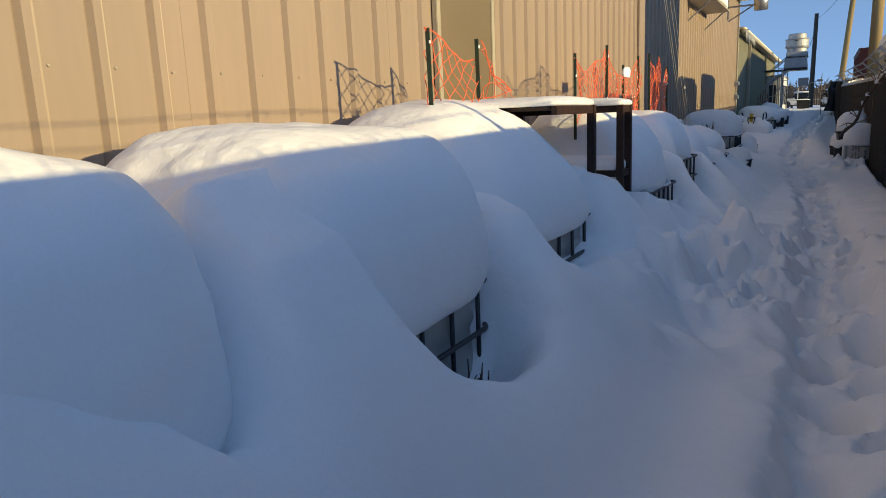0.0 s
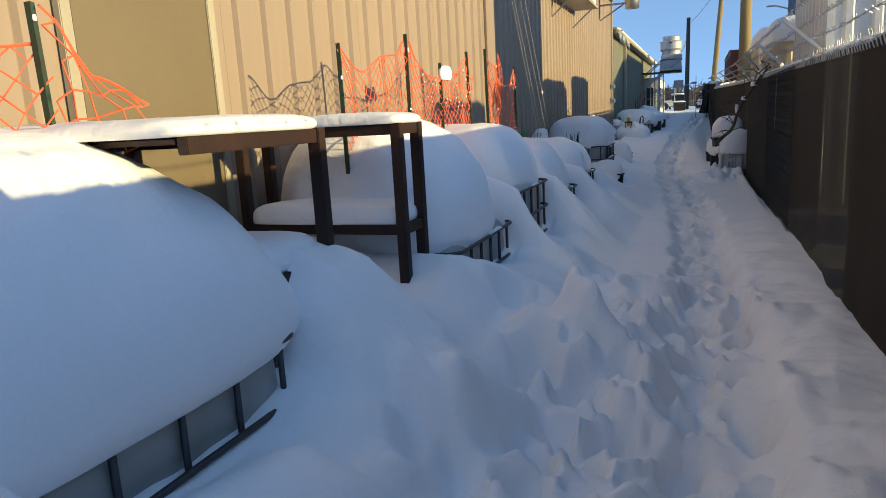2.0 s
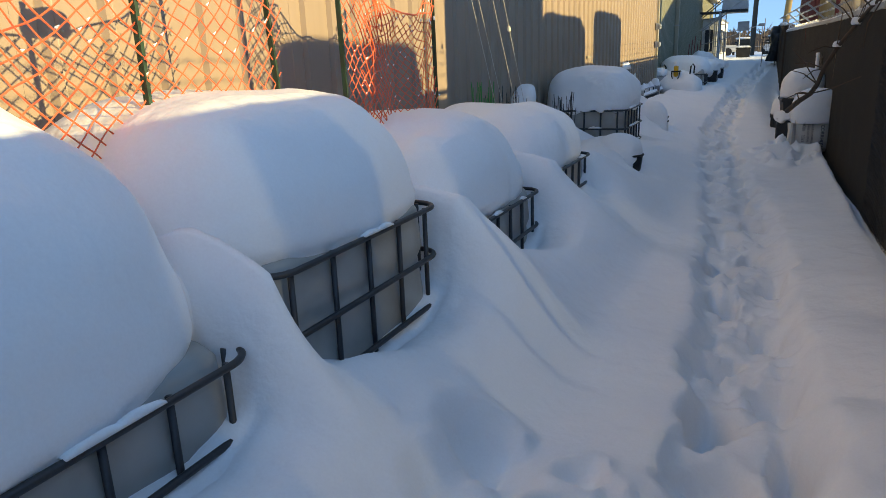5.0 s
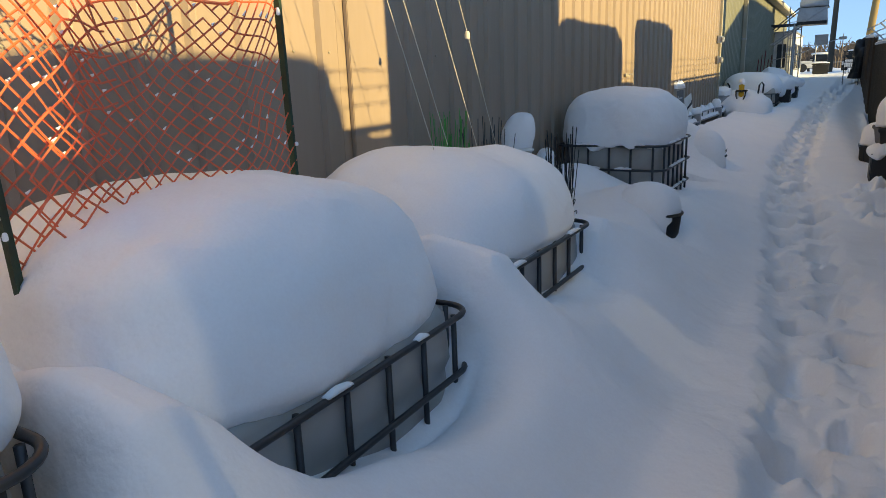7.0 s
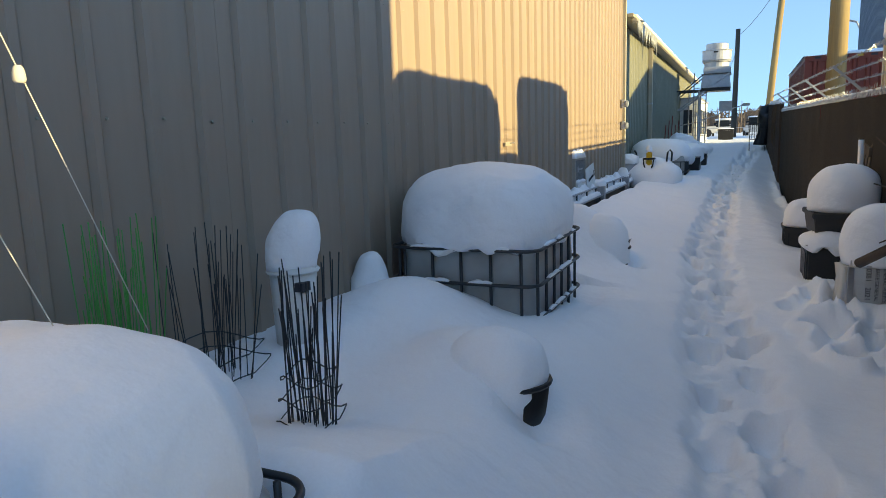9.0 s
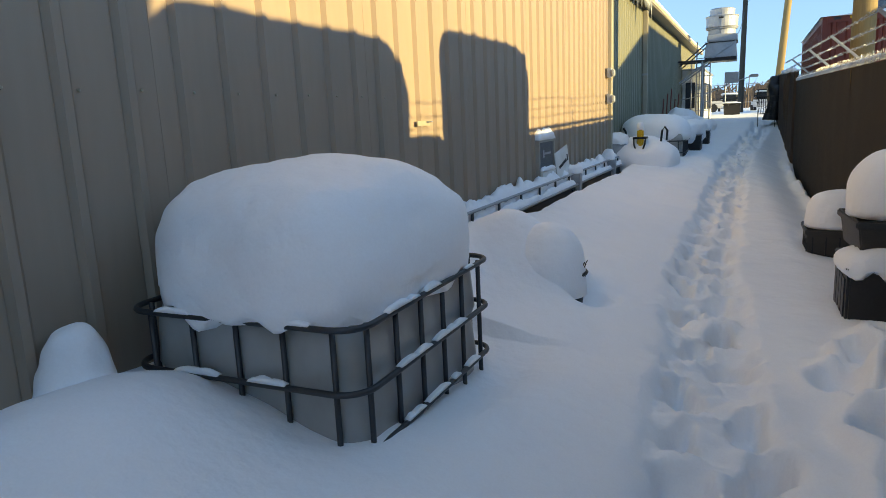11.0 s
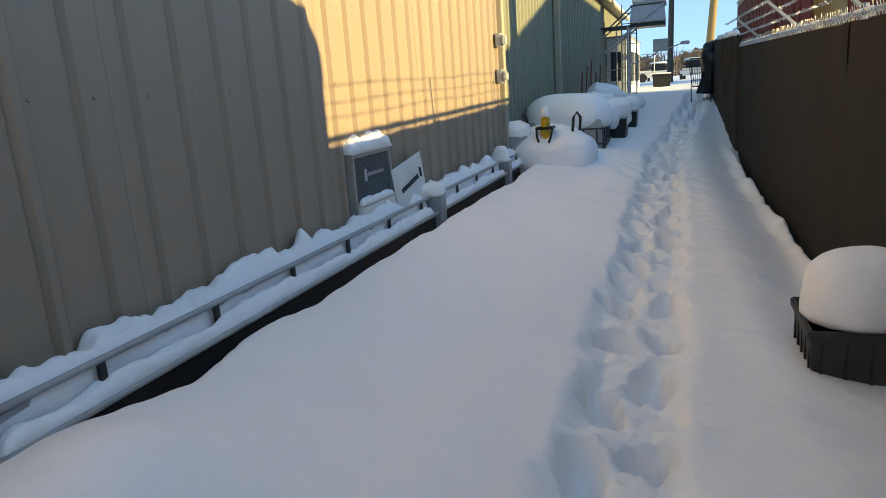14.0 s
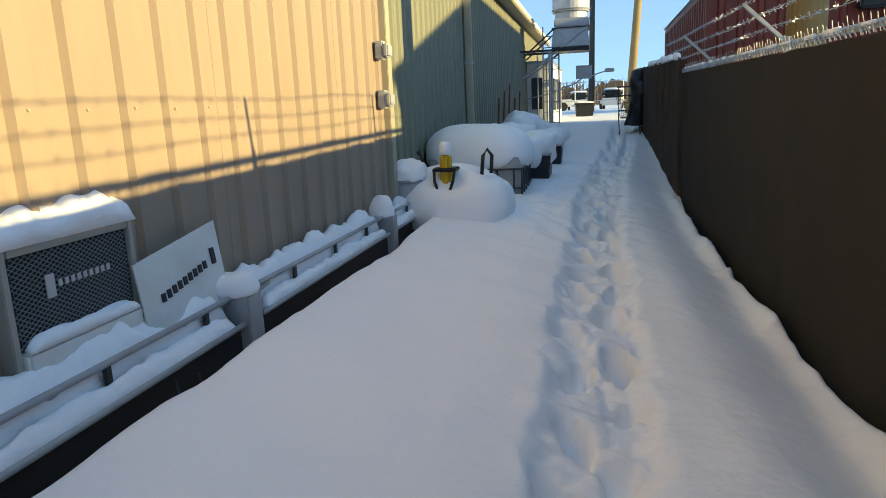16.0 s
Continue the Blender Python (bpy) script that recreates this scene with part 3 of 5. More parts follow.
# ---- fence ----
fence = thing("fence", (0, 0, 0), "chain-link fence hung with dark brown shade cloth, barbed wire on top", "fence", kind="structure")


def cloth(y0, y1, n_y, n_z, seed):
    bm = bmesh.new()
    rows = []
    for i in range(n_y + 1):
        y = y0 + (y1 - y0) * i / n_y
        row = []
        for k in range(n_z + 1):
            u = k / n_z
            z = -0.1 + (fence_top(y) - (0.022 if y < 10 else 0.062) + 0.1) * u + (0.02 * noise.noise(Vector((y * 3, seed, 0))) if k == n_z else 0)
            x = fence_x(y) - 0.03 + 0.016 * noise.noise(Vector((y * 2.1, u * 2.5, seed))) + 0.006 * noise.noise(Vector((y * 8, u * 5, seed)))
            row.append(bm.verts.new((x, y, z)))
        rows.append(row)
    for A, B in zip(rows, rows[1:]):
        for k in range(n_z):
            bm.faces.new((A[k], A[k + 1], B[k + 1], B[k]))
    return bm


def rail_points(y0, y1, dx, dz, step=0.5):
    m = max(1, int((y1 - y0) / step))
    return [(fence_x(y0 + (y1 - y0) * i / m) + dx, y0 + (y1 - y0) * i / m, fence_top(y0 + (y1 - y0) * i / m) + dz) for i in range(m + 1)]


cuts = (-6, -1.5, 3.0, 6.3, 7.6, 10.3, 14.9, 19.9, 25.9)
for i, (a, b) in enumerate(zip(cuts, cuts[1:])):
    if i != 4:
        part("cloth", cloth(a - 0.02, b + 0.02, int((b - a) / 0.12), 14, i), OPEN_SCREEN if 7 < b < 10.5 else SCREEN, fence, smooth=True)
part("cloth", cloth(7.58, 10.32, 24, 14, 9), OPEN_SCREEN, fence, smooth=True)
part("top_rail", tubed(rail_points(-6, 26.2, 0.02, -0.01), 0.021, n=8), STEEL, fence, smooth=True)
for y in (-4.6, -2.2, 0.4, 3.0, 5.4, 7.85, 10.3, 12.7, 15.1, 17.5, 19.88, 22.0, 24.5):
    x, zt = fence_x(y) + 0.05, fence_top(y)
    p = part("fence_post", tubed([(x, y, -0.2), (x, y, zt + 0.05)], 0.021, n=10), STEEL, fence, smooth=True)
    arm = part("barbed_arm", boxed(-0.013, 0.013, -0.012, 0.012, 0, 0.36, bevel=0.004), GALV, p)
    arm.matrix_basis = pose(x - 0.02, y, zt + 0.03, 0, -47, 0)
# twisted selvage of the chain link, standing proud of the cloth
sel = bmesh.new()
y = -1.0
while y < 26:
    x, zt = fence_x(y) - 0.005, fence_top(y)
    lean = random.uniform(-0.012, 0.012)
    tube(sel, [(x + 0.01, y - 0.02, zt - 0.05), (x, y + lean * 0.3, zt + 0.02), (x - 0.004, y + lean, zt + random.uniform(0.025, 0.055))], 0.0022, n=4)
    tube(sel, [(x - 0.035, y - 0.03, zt - 0.06), (x - 0.035, y + 0.03, zt - 0.015)], 0.004, n=4)
    y += random.uniform(0.05, 0.085)
part("selvage", sel, STEEL, fence)["kind"] = "stuff"
frost = bmesh.new()
y = 3.0
while y < 26:
    ln = random.uniform(0.05, 0.25)
    tube(frost, [(fence_x(y) - 0.02, y, fence_top(y) - 0.005), (fence_x(y + ln) - 0.02, y + ln, fence_top(y + ln) - 0.005)], random.uniform(0.008, 0.018), n=5)
    y += ln + random.uniform(0.05, 0.35)
part("frost", frost, SNOW, fence, smooth=True)["kind"] = "stuff"
for k, (dx, dz) in enumerate(((-0.08, 0.11), (-0.16, 0.19), (-0.245, 0.275))):
    w = bmesh.new()
    pts = rail_points(-4.6, 26.2, dx + 0.03, dz, 0.3)
    pts = [(p[0], p[1], p[2] + 0.01 * math.sin(i * 0.8 + k)) for i, p in enumerate(pts)]
    tube(w, pts, 0.0028, n=4)
    y = 2.0
    while y < 26:
        c = Vector((fence_x(y) + dx + 0.03, y, fence_top(y) + dz))
        for q in range(3):
            d = Vector((random.uniform(-1, 1), random.uniform(-0.5, 0.5), random.uniform(-1, 1))).normalized() * 0.02
            tube(w, [c - d, c + d], 0.0022, n=3)
        y += 0.13
    part("barbed_wire", w, STEEL, fence)
# bare chain link above and beside the cloth, near the bush
link = bmesh.new()
for s in (1, -1):
    for i in range(-30, 60):
        pts = []
        for k in range(25):
            z = 0.15 + k * 0.06
            y = 9.0 + i * 0.055 + s * (z - 0.15) * 0.8
            if 8.6 < y < 11.0:
                pts.append((fence_x(y) - 0.052 + 0.003 * (k % 2) * s, y, z))
        if len(pts) > 2:
            tube(link, pts, 0.0016, n=3)
part("chain_link", link, WIRE, fence)["kind"] = "stuff"
# second run of the fence, behind the bend
run2 = thing("fence", (0, 0, 0), "further run of dark cloth fence past the bend, hung with cables", "fence", kind="structure")
bm = bmesh.new()
rows = []
for i in range(-1, 40):
    y = 25.87 + i * 0.22 if i >= 0 else 25.85
    rows.append([bm.verts.new((0.40 + (0.075 if i < 0 else 0) - 0.012 * (y - 26) + 0.02 * noise.noise(Vector((y * 2, u, 7))), y, 0.2 + u * (1.75 + 0.03 * (y - 26)) + (0.06 * noise.noise(Vector((y * 4, 1, 1))) if u == 1 else 0))) for u in (0, 0.25, 0.5, 0.75, 1)])
for A, B in zip(rows, rows[1:]):
    for k in range(4):
        bm.faces.new((A[k], A[k + 1], B[k + 1], B[k]))
part("cloth", bm, BROWN_SCREEN, run2, smooth=True)
for i in range(6):
    y = 26.2 + i * 0.75
    part("snow_tuft", snow_cap(0.40 - 0.012 * (y - 26), y, 0.05, random.uniform(0.08, 0.2), 1.93 + 0.03 * (y - 26), 2.02 + 0.03 * (y - 26), power=2.1, n=16, rings=8, low=-40, lump=0.05, seed=i), SNOW, run2, smooth=True)
for i in range(5):
    y = 26.9 + i * 2.0
    part("fence_post", tubed([(0.50 - 0.012 * (y - 26), y, 0), (0.50 - 0.012 * (y - 26), y, 1.98 + 0.03 * (y - 26))], 0.03, n=8), STEEL, run2)
for i in range(7):
    y = 26.4 + random.uniform(0, 2.2)
    h = random.uniform(0.5, 1.0)
    part("cable", tubed([(0.36, y, 1.95), (0.33, y + 0.1, 1.95 - h * 0.6), (0.35, y + 0.2, 1.95 - h), (0.33, y + 0.3, 1.95 - h * 0.5), (0.36, y + 0.35, 1.97)], 0.008, n=5), TWIG, run2)


# ---- beyond the fence ----
def container(name, x0, x1, y0, y1, z0, z1, mat, label, snow=0.12, group=""):
    """A ribbed steel box: corrugated sides, corner posts, top rails, doors at its near end, snow on the roof."""
    c = thing(name, (x0, y0, z0), label, "container", group)
    L, W, H = y1 - y0, x1 - x0, z1 - z0
    part("body", boxed(0.07, W - 0.07, 0.07, L - 0.07, 0.02, H - 0.02), mat, c)
    for flip in (0, 1):
        k = min(40, max(2, round(L / 0.28)))
        s = part("side", ribbed_panel(L - 0.16, 0.12, H - 0.1, (L - 0.16) / k, 0.07, 0.03, False), mat, c)
        s.matrix_basis = pose(W - 0.03, 0.08, 0) if flip else pose(0.03, L - 0.08, 0, 0, 0, 180)
    for s0 in (0.0, 1.0):
        k = max(2, round(W / 0.28))
        e = part("end", ribbed_panel(W - 0.16, 0.12, H - 0.1, (W - 0.16) / k, 0.07, 0.03, False), mat, c)
        e.matrix_basis = pose(0.08, 0.04, 0, 0, 0, -90) if s0 == 0 else pose(W - 0.08, L - 0.03, 0, 0, 0, 90)
    for x in (0.0, W - 0.08):
        for y in (0.0, L - 0.08):
            part("corner_post", boxed(x, x + 0.08, y, y + 0.08, 0, H, bevel=0.008), mat, c)
        part("top_rail", boxed(x + 0.004, x + 0.072, 0.084, L - 0.084, H - 0.1, H - 0.002), mat, c)
    part("end_rail", boxed(0.084, W - 0.084, 0.002, 0.035, H - 0.12, H - 0.003), mat, c)
    if snow:
        part("roof_snow", snow_strip(-0.03, L + 0.03, -0.04, W + 0.04, H, snow, len(label), 0.1), SNOW, c, smooth=True)
    return c


red = container("red_shed", 0.95, 7.0, 27.8, 34.1, 0.45, 3.05, REDBOX, "dull red ribbed metal shed with snow on its roof", 0.10)
for i in range(18):
    part("stripe", boxed(0.2 + i * 0.28, 0.33 + i * 0.28, -0.006, 0.003, 2.53, 2.58), YELLOW if i % 2 else INK, red)
part("lamp", boxed(1.95, 2.3, -0.22, -0.008, 2.1, 2.5, bevel=0.03), BLACK, red)
# unseen shed, added so its sloping roofline throws the diagonal shade on the olive wall
gable = thing("shadow_shed", (6.2, 22.4, 0.0), "slate-blue shed added out of view to shade the olive wall, snowy sloping roof", "shed")
bm = bmesh.new()
ends = [[bm.verts.new((x, y, z)) for y, z in ((0, 0), (12, 0), (12, 4.55), (4.5, 4.55), (0, 3.2))] for x in (0, 4)]
for k in range(5):
    bm.faces.new((ends[0][k], ends[0][(k + 1) % 5], ends[1][(k + 1) % 5], ends[1][k]))
bm.faces.new(ends[0][::-1])
bm.faces.new(ends[1])
part("walls", bm, SLATE, gable)
for y0, z0, y1, z1 in ((-0.2, 3.15, 4.5, 4.56), (4.5, 4.56, 12.1, 4.56)):
    bm = bmesh.new()
    v = [bm.verts.new((x, y, z + dz)) for dz in (0.004, 0.12) for x in (-0.15, 4.15) for y, z in ((y0, z0), (y1, z1))]
    for f in ((0, 1, 3, 2), (4, 6, 7, 5), (0, 2, 6, 4), (1, 5, 7, 3), (0, 4, 5, 1), (2, 3, 7, 6)):
        bm.faces.new([v[i] for i in f])
    bmesh.ops.recalc_face_normals(bm, faces=bm.faces)
    part("roof_snow", bm, SNOW, gable)
container("metal_building", 5.5, 20.0, 45.0, 56.0, 0.6, 9.0, SLATE, "tall slate-blue ribbed metal building behind the red shed", 0.15)
container("storage_shed", 1.2, 3.6, 10.2, 12.72, 0.1, 5.0, WHITE, "tall white ribbed metal container stack behind the fence", 0.12)
# the first three bins are added purely as shadow casters for totes and wall
for a, b, top, x0, nm in ((6.36, 6.70, 1.66, 3.18, "sheds"), (15.1, 15.7, 1.48, 0.98, "sheds"), (7.69, 9.37, 2.10, 3.18, "sheds"), (13.05, 15.05, 2.12, 0.98, "sheds"), (15.75, 17.78, 2.27, 0.98, "sheds")):
    sb = container("shadow_bin", x0, x0 + 1.12, a, b, 0.1, top, CREAM, "low cream ribbed metal bin behind the fence", 0.0, nm)
    snow_on("deep round load of snow", *(x0 + 0.56, (a + b) / 2, 0.6, (b - a) / 2 + 0.03, top - 0.01, top + 0.34), parent=sb, power=9, low=-12, sharp=0.17, seed=b)


def pole(name, at, h, r, lean, mat, label, arms=0, cans=0):
    p = thing(name, at, label, "utility pole")
    top = (lean[0] * h, lean[1] * h, h)
    part("shaft", tubed([(0, 0, -0.3), tuple(c * 0.5 for c in top), top], r, n=14, r_end=r * 0.75), mat, p, smooth=True)
    for i in range(arms):
        z = h - 0.4 - 0.7 * i
        part("crossarm", boxed(lean[0] * z - 0.8, lean[0] * z + 0.8, -r - 0.09, -r - 0.002, z - 0.05, z + 0.05, bevel=0.01), GREYWOOD, p)
        for s in (-0.7, -0.35, 0.35, 0.7):
            part("insulator", tubed([(lean[0] * z + s, -r - 0.05, z + 0.05), (lean[0] * z + s, -r - 0.05, z + 0.17)], 0.035, n=8), BLACK, p)
    for s in ([-0.42, 0.42] if cans else []):
        z = h - 1.5
        part("transformer", tubed([(lean[0] * z + s, 0, z), (lean[0] * z + s, 0, z + 0.75)], 0.17, n=14), STEEL, p, smooth=True)
        part("bracket", boxed(lean[0] * z + min(s, 0), lean[0] * z + max(s, 0), -0.03, 0.03, z + 0.3, z + 0.36), STEEL, p)
    return p


pole("utility_pole", (1.15, 23.5, 0.2), 8.5, 0.17, (0.004, 0.0), WOOD, "thick yellowish wooden pole behind the fence")
pole("utility_pole", (0.55, 44.0, 0.9), 9.2, 0.16, (0.075, 0.0), WOOD, "leaning wooden pole carrying two grey transformers", 1, 1)
pole("utility_pole", (-0.9, 52.0, 0.9), 6.1, 0.16, (0.012, 0.0), GREYWOOD, "dark weathered wooden pole at the alley's end")


def cable(a, b, sag, label, r=0.012):
    pts = [Vector(a).lerp(Vector(b), i / 16) - Vector((0, 0, sag * 4 * (i / 16) * (1 - i / 16))) for i in range(17)]
    return tagged(mesh_object("cable", tubed(pts, r, n=5), WIRE), label, "cable", "overhead cables")


cable((-0.85, 52, 6.6), (1.1, 44, 8.0), 0.25, "black overhead cable between poles")
cable((-1.1, 35.3, 3.9), (-0.85, 52, 6.2), 0.7, "slack black service cable")
for k in range(4):
    cable((1.2, 44, 9.3 - 0.35 * k), (26, 60, 9.6 - 0.35 * k), 0.6, "thin black power line", 0.01)

# tower with stacked tanks at the end of the olive wall
tower = thing("tank_tower", (-1.15, 35.2, 0.9), "white metal hopper and round tank on a steel wall bracket", "tank")


def turned(profile, n=28, cx=-0.1):
    """A turned shell from (radius, height) pairs, closed at both ends."""
    bm = bmesh.new()
    rings = [[bm.verts.new((cx + r * math.cos(i * math.tau / n), r * math.sin(i * math.tau / n), z)) for i in range(n)] for r, z in profile]
    for A, B in zip(rings, rings[1:]):
        for i in range(n):
            bm.faces.new((A[i], A[(i + 1) % n], B[(i + 1) % n], B[i]))
    bm.faces.new(rings[0][::-1])
    bm.faces.new(rings[-1])
    return bm


part("hopper", boxed(-0.52, 0.32, -0.42, 0.42, 1.97, 2.42, taper=-0.12, bevel=0.01), GALV, tower)
part("collar", boxed(-0.50, 0.36, -0.43, 0.43, 2.44, 2.66, bevel=0.03), GALV, tower)
part("neck", turned(((0.40, 2.66), (0.40, 2.82))), GALV, tower)
part("drum", turned(((0.41, 2.82), (0.46, 2.87), (0.47, 3.22), (0.44, 3.23), (0.36, 3.25))), GALV, tower)
part("lid", turned(((0.36, 3.25), (0.37, 3.42), (0.33, 3.45))), GALV, tower)
part("vent_slot", boxed(-0.18, -0.04, -0.485, -0.462, 3.12, 3.17, bevel=0.004), BLACK, tower)
for z, r in ((2.84, 0.445), (2.89, 0.47), (3.21, 0.48)):
    part("hoop", tubed([(-0.1 + r * math.cos(a * math.tau / 28), r * math.sin(a * math.tau / 28), z) for a in range(28)], 0.016, n=5, closed=True), GALV, tower)
part("platform", boxed(-0.56, 0.36, -0.48, 0.48, 1.86, 1.965, bevel=0.01), BLACK, tower)
part("top_frame", boxed(-0.56, 0.38, -0.46, 0.46, 2.422, 2.438), BLACK, tower)
for y in (-0.45, 0.45):
    part("brace", tubed([(-1.3, y, 1.25), (0.33, y, 2.42)], 0.028, n=8), GALV, tower)
    part("strut", tubed([(-0.5, y, 2.42), (-1.3, y, 1.75)], 0.02, n=8), CAGE, tower)
    part("cross_beam", tubed([(-1.38, y, 1.9), (-0.5, y, 1.9)], 0.03, n=8), CAGE, tower)
    part("leg", tubed([(-0.62, y, -0.5), (-0.62, y, 1.9)], 0.03, n=8), GALV, tower)
annex = thing("white_annex", (-2.05, 36.2, 0.5), "narrow white-panelled lean-to with blue-grey window frames", "annex")
part("body", boxed(-0.44, 0.22, 0.0, 5.6, 0.0, 2.1, bevel=0.01), WHITE, annex)
part("cap", boxed(-0.45, 0.27, -0.05, 5.65, 2.105, 2.15), STEEL, annex)
for y in (0.8, 2.4, 4.0):
    part("window_frame", boxed(0.222, 0.25, y, y + 0.9, 0.8, 1.7, bevel=0.006), CAGE, annex)
part("window_frame", boxed(-0.32, -0.02, -0.03, -0.003, 0.85, 1.7, bevel=0.006), CAGE, annex)
part("pipe", tubed([(0.12, -0.06, 0.0), (0.12, -0.06, 2.1)], 0.03, n=8), GALV, annex, smooth=True)
part("pipe", tubed([(-0.14, -0.08, 0.0), (-0.14, -0.08, 2.3)], 0.022, n=8), GALV, annex, smooth=True)
ladder = thing("ladder", (-1.75, 35.0, 0.8), "narrow blue-grey steel ladder on the building's end", "ladder")
for x in (-0.2, 0.2):
    part("rail", tubed([(x, 0, 0), (x, 0, 2.6)], 0.02), STEEL, ladder)
for k in range(9):
    part("rung", tubed([(-0.2, 0, 0.2 + 0.27 * k), (0.2, 0, 0.2 + 0.27 * k)], 0.014), STEEL, ladder)
flood = thing("flood_light", (-1.35, 35.9, 1.9), "flat floodlight panel on a bent arm", "light")
part("arm", tubed([(-1.35, -0.05, -0.3), (-0.5, 0, -0.15), (0.2, 0, 0.1), (0.55, 0, 0.35)], 0.02), STEEL, flood)
part("panel", boxed(0.2, 0.62, -0.03, 0.03, 0.2, 0.55, bevel=0.01), STEEL, flood)
part("lamp", boxed(0.95, 1.2, -0.08, 0.08, 0.34, 0.44, bevel=0.02), STEEL, flood)
part("stem", tubed([(0.55, 0, 0.25), (1.0, 0, 0.38)], 0.018), STEEL, flood)

bin_ = thing("waste_bin", (-1.0, 40.0, 1.03), "black lidded waste bin standing in snow", "bin")
part("body", boxed(-0.3, 0.3, -0.28, 0.28, -0.15, 0.38, taper=0.12, bevel=0.02), BLACK, bin_)
part("lid", boxed(-0.33, 0.33, -0.31, 0.31, 0.382, 0.44, bevel=0.02), BLACK, bin_)
part("snow", snow_cap(0, 0, 0.31, 0.28, 0.438, 0.49, power=5, low=-8, n=32, rings=8), SNOW, bin_, smooth=True)

trolley = thing("shopping_trolley", (0.05, 31.5, ground_z(0.05, 31.5)), "wire shopping trolley parked against the fence", "trolley")
for z, k in ((0.35, 0.18), (0.5, 0.21), (0.65, 0.24), (0.8, 0.27)):
    part("hoop", tubed(rounded(-k, k, -k * 1.4, k * 1.4, z, 0.04), 0.007, n=4, closed=True), WIRE, trolley)
for i in range(10):
    x = -0.25 + i * 0.055
    part("wire", tubed([(x * 0.7, -0.25, 0.35), (x, -0.37, 0.8)], 0.004, n=4), WIRE, trolley)
    part("wire", tubed([(x * 0.7, 0.25, 0.35), (x, 0.37, 0.8)], 0.004, n=4), WIRE, trolley)
for x in (-0.2, 0.2):
    part("frame_leg", tubed([(x, 0.4, 0.98), (x, 0.3, 0.3), (x, -0.35, 0.08), (x, -0.35, 0.0)], 0.012), WIRE, trolley)
part("handle", tubed([(-0.24, 0.4, 0.98), (0.24, 0.4, 0.98)], 0.018), BLACK, trolley)
tarp = tagged(mesh_object("tarp", snow_cap(0.22, 31.9, 0.2, 0.34, 0.95, 2.05, power=2.2, low=-5, lump=0.22, lean=(0.06, 0.1), seed=3, n=32, rings=16, sharp=0.9), BLACK, smooth=True), "dark tarpaulin bundled beside the trolley", "tarp")

# yard, vehicles and woods beyond the alley
yard = thing("yard_fence", (-2, 62, 0.9), "chain-link yard fence across the alley's end", "fence")
for x in range(-12, 14, 3):
    part("fence_post", tubed([(x, 0, 0), (x, 0, 1.9)], 0.035), STEEL, yard)
part("top_rail", tubed([(-12, 0, 1.88), (12, 0, 1.88)], 0.025), STEEL, yard)
part("mid_rail", tubed([(-12, 0, 0.7), (12, 0, 0.7)], 0.02), STEEL, yard)


def car(at, turn, paint, label):
    c = thing("car", at, label, "car", "parked cars", turn=turn)
    part("body", boxed(-2.1, 2.1, -0.85, 0.85, 0.3, 0.85, bevel=0.15), paint, c)
    part("cabin", boxed(-1.2, 1.1, -0.75, 0.75, 0.85, 1.42, bevel=0.2), CARGLASS, c)
    part("roof", boxed(-0.95, 0.85, -0.7, 0.7, 1.40, 1.50, bevel=0.05), paint, c)
    for x in (-1.3, 1.3):
        for y in (-0.82, 0.82):
            w = part("wheel", tubed([(x, y - 0.1, 0.32), (x, y + 0.1, 0.32)], 0.32, n=16), BLACK, c)
    part("roof_snow", snow_cap(-0.05, 0, 0.9, 0.7, 1.49, 1.62, low=-8, n=32, rings=10), SNOW, c, smooth=True)
    return c


for x, y, a, p, l in ((-4.5, 70, 8, CARPAINT, "silver car dusted with snow"), (0.6, 72, 85, CARPAINT, "snow-dusted grey van-like car"), (4, 74, 95, REDBOX, "dark red car under snow"), (-8.5, 75, 80, CARPAINT, "pale car far off in the yard"), (-2.2, 78, 92, WHITE, "white car far off in the yard")):
    car((x, y, ground_z(x, y)), a, p, l)
woods = bmesh.new()
rng = random.Random(8)
for i in range(900):
    x, y = rng.uniform(-90, 130), rng.uniform(170, 230)
    h = rng.uniform(3, 8)
    tube(woods, [(x, y, 0), (x + rng.uniform(-0.3, 0.3), y, h)], 0.25, n=4, r_end=0.05)
    for k in range(6):
        z = h * rng.uniform(0.3, 0.9)
        tube(woods, [(x, y, z), (x + rng.uniform(-2, 2), y, z + rng.uniform(0.5, 2))], 0.15, n=3, r_end=0.03)
ridge = bmesh.new()
rows = [[ridge.verts.new((x, 260, z * (1 + 0.35 * noise.noise(Vector((x * 0.09, 0, 0))) + 0.25 * noise.noise(Vector((x * 0.6, 1, 0)))))) for z in (0, 7.5)] for x in np.arange(-300, 300, 0.8)]
for A, B in zip(rows, rows[1:]):
    ridge.faces.new((A[0], B[0], B[1], A[1]))
tagged(mesh_object("backdrop", ridge, FARWOOD), "brown wooded rise along the horizon", "backdrop", kind="structure")
tagged(mesh_object("woods", woods, FARWOOD), "bare brown winter woods along the horizon", "trees", kind="stuff")
lamp = thing("street_lamp", (6.4, 62, 0.9), "tall grey street lamp with a curved arm", "street lamp")
part("post", tubed([(0, 0, 0), (0, 0, 6.5), (-0.3, 0, 7.2), (-1.2, 0, 7.5)], 0.07, n=8), STEEL, lamp)
part("head", boxed(-1.8, -1.15, -0.12, 0.12, 7.42, 7.55, bevel=0.04), STEEL, lamp)


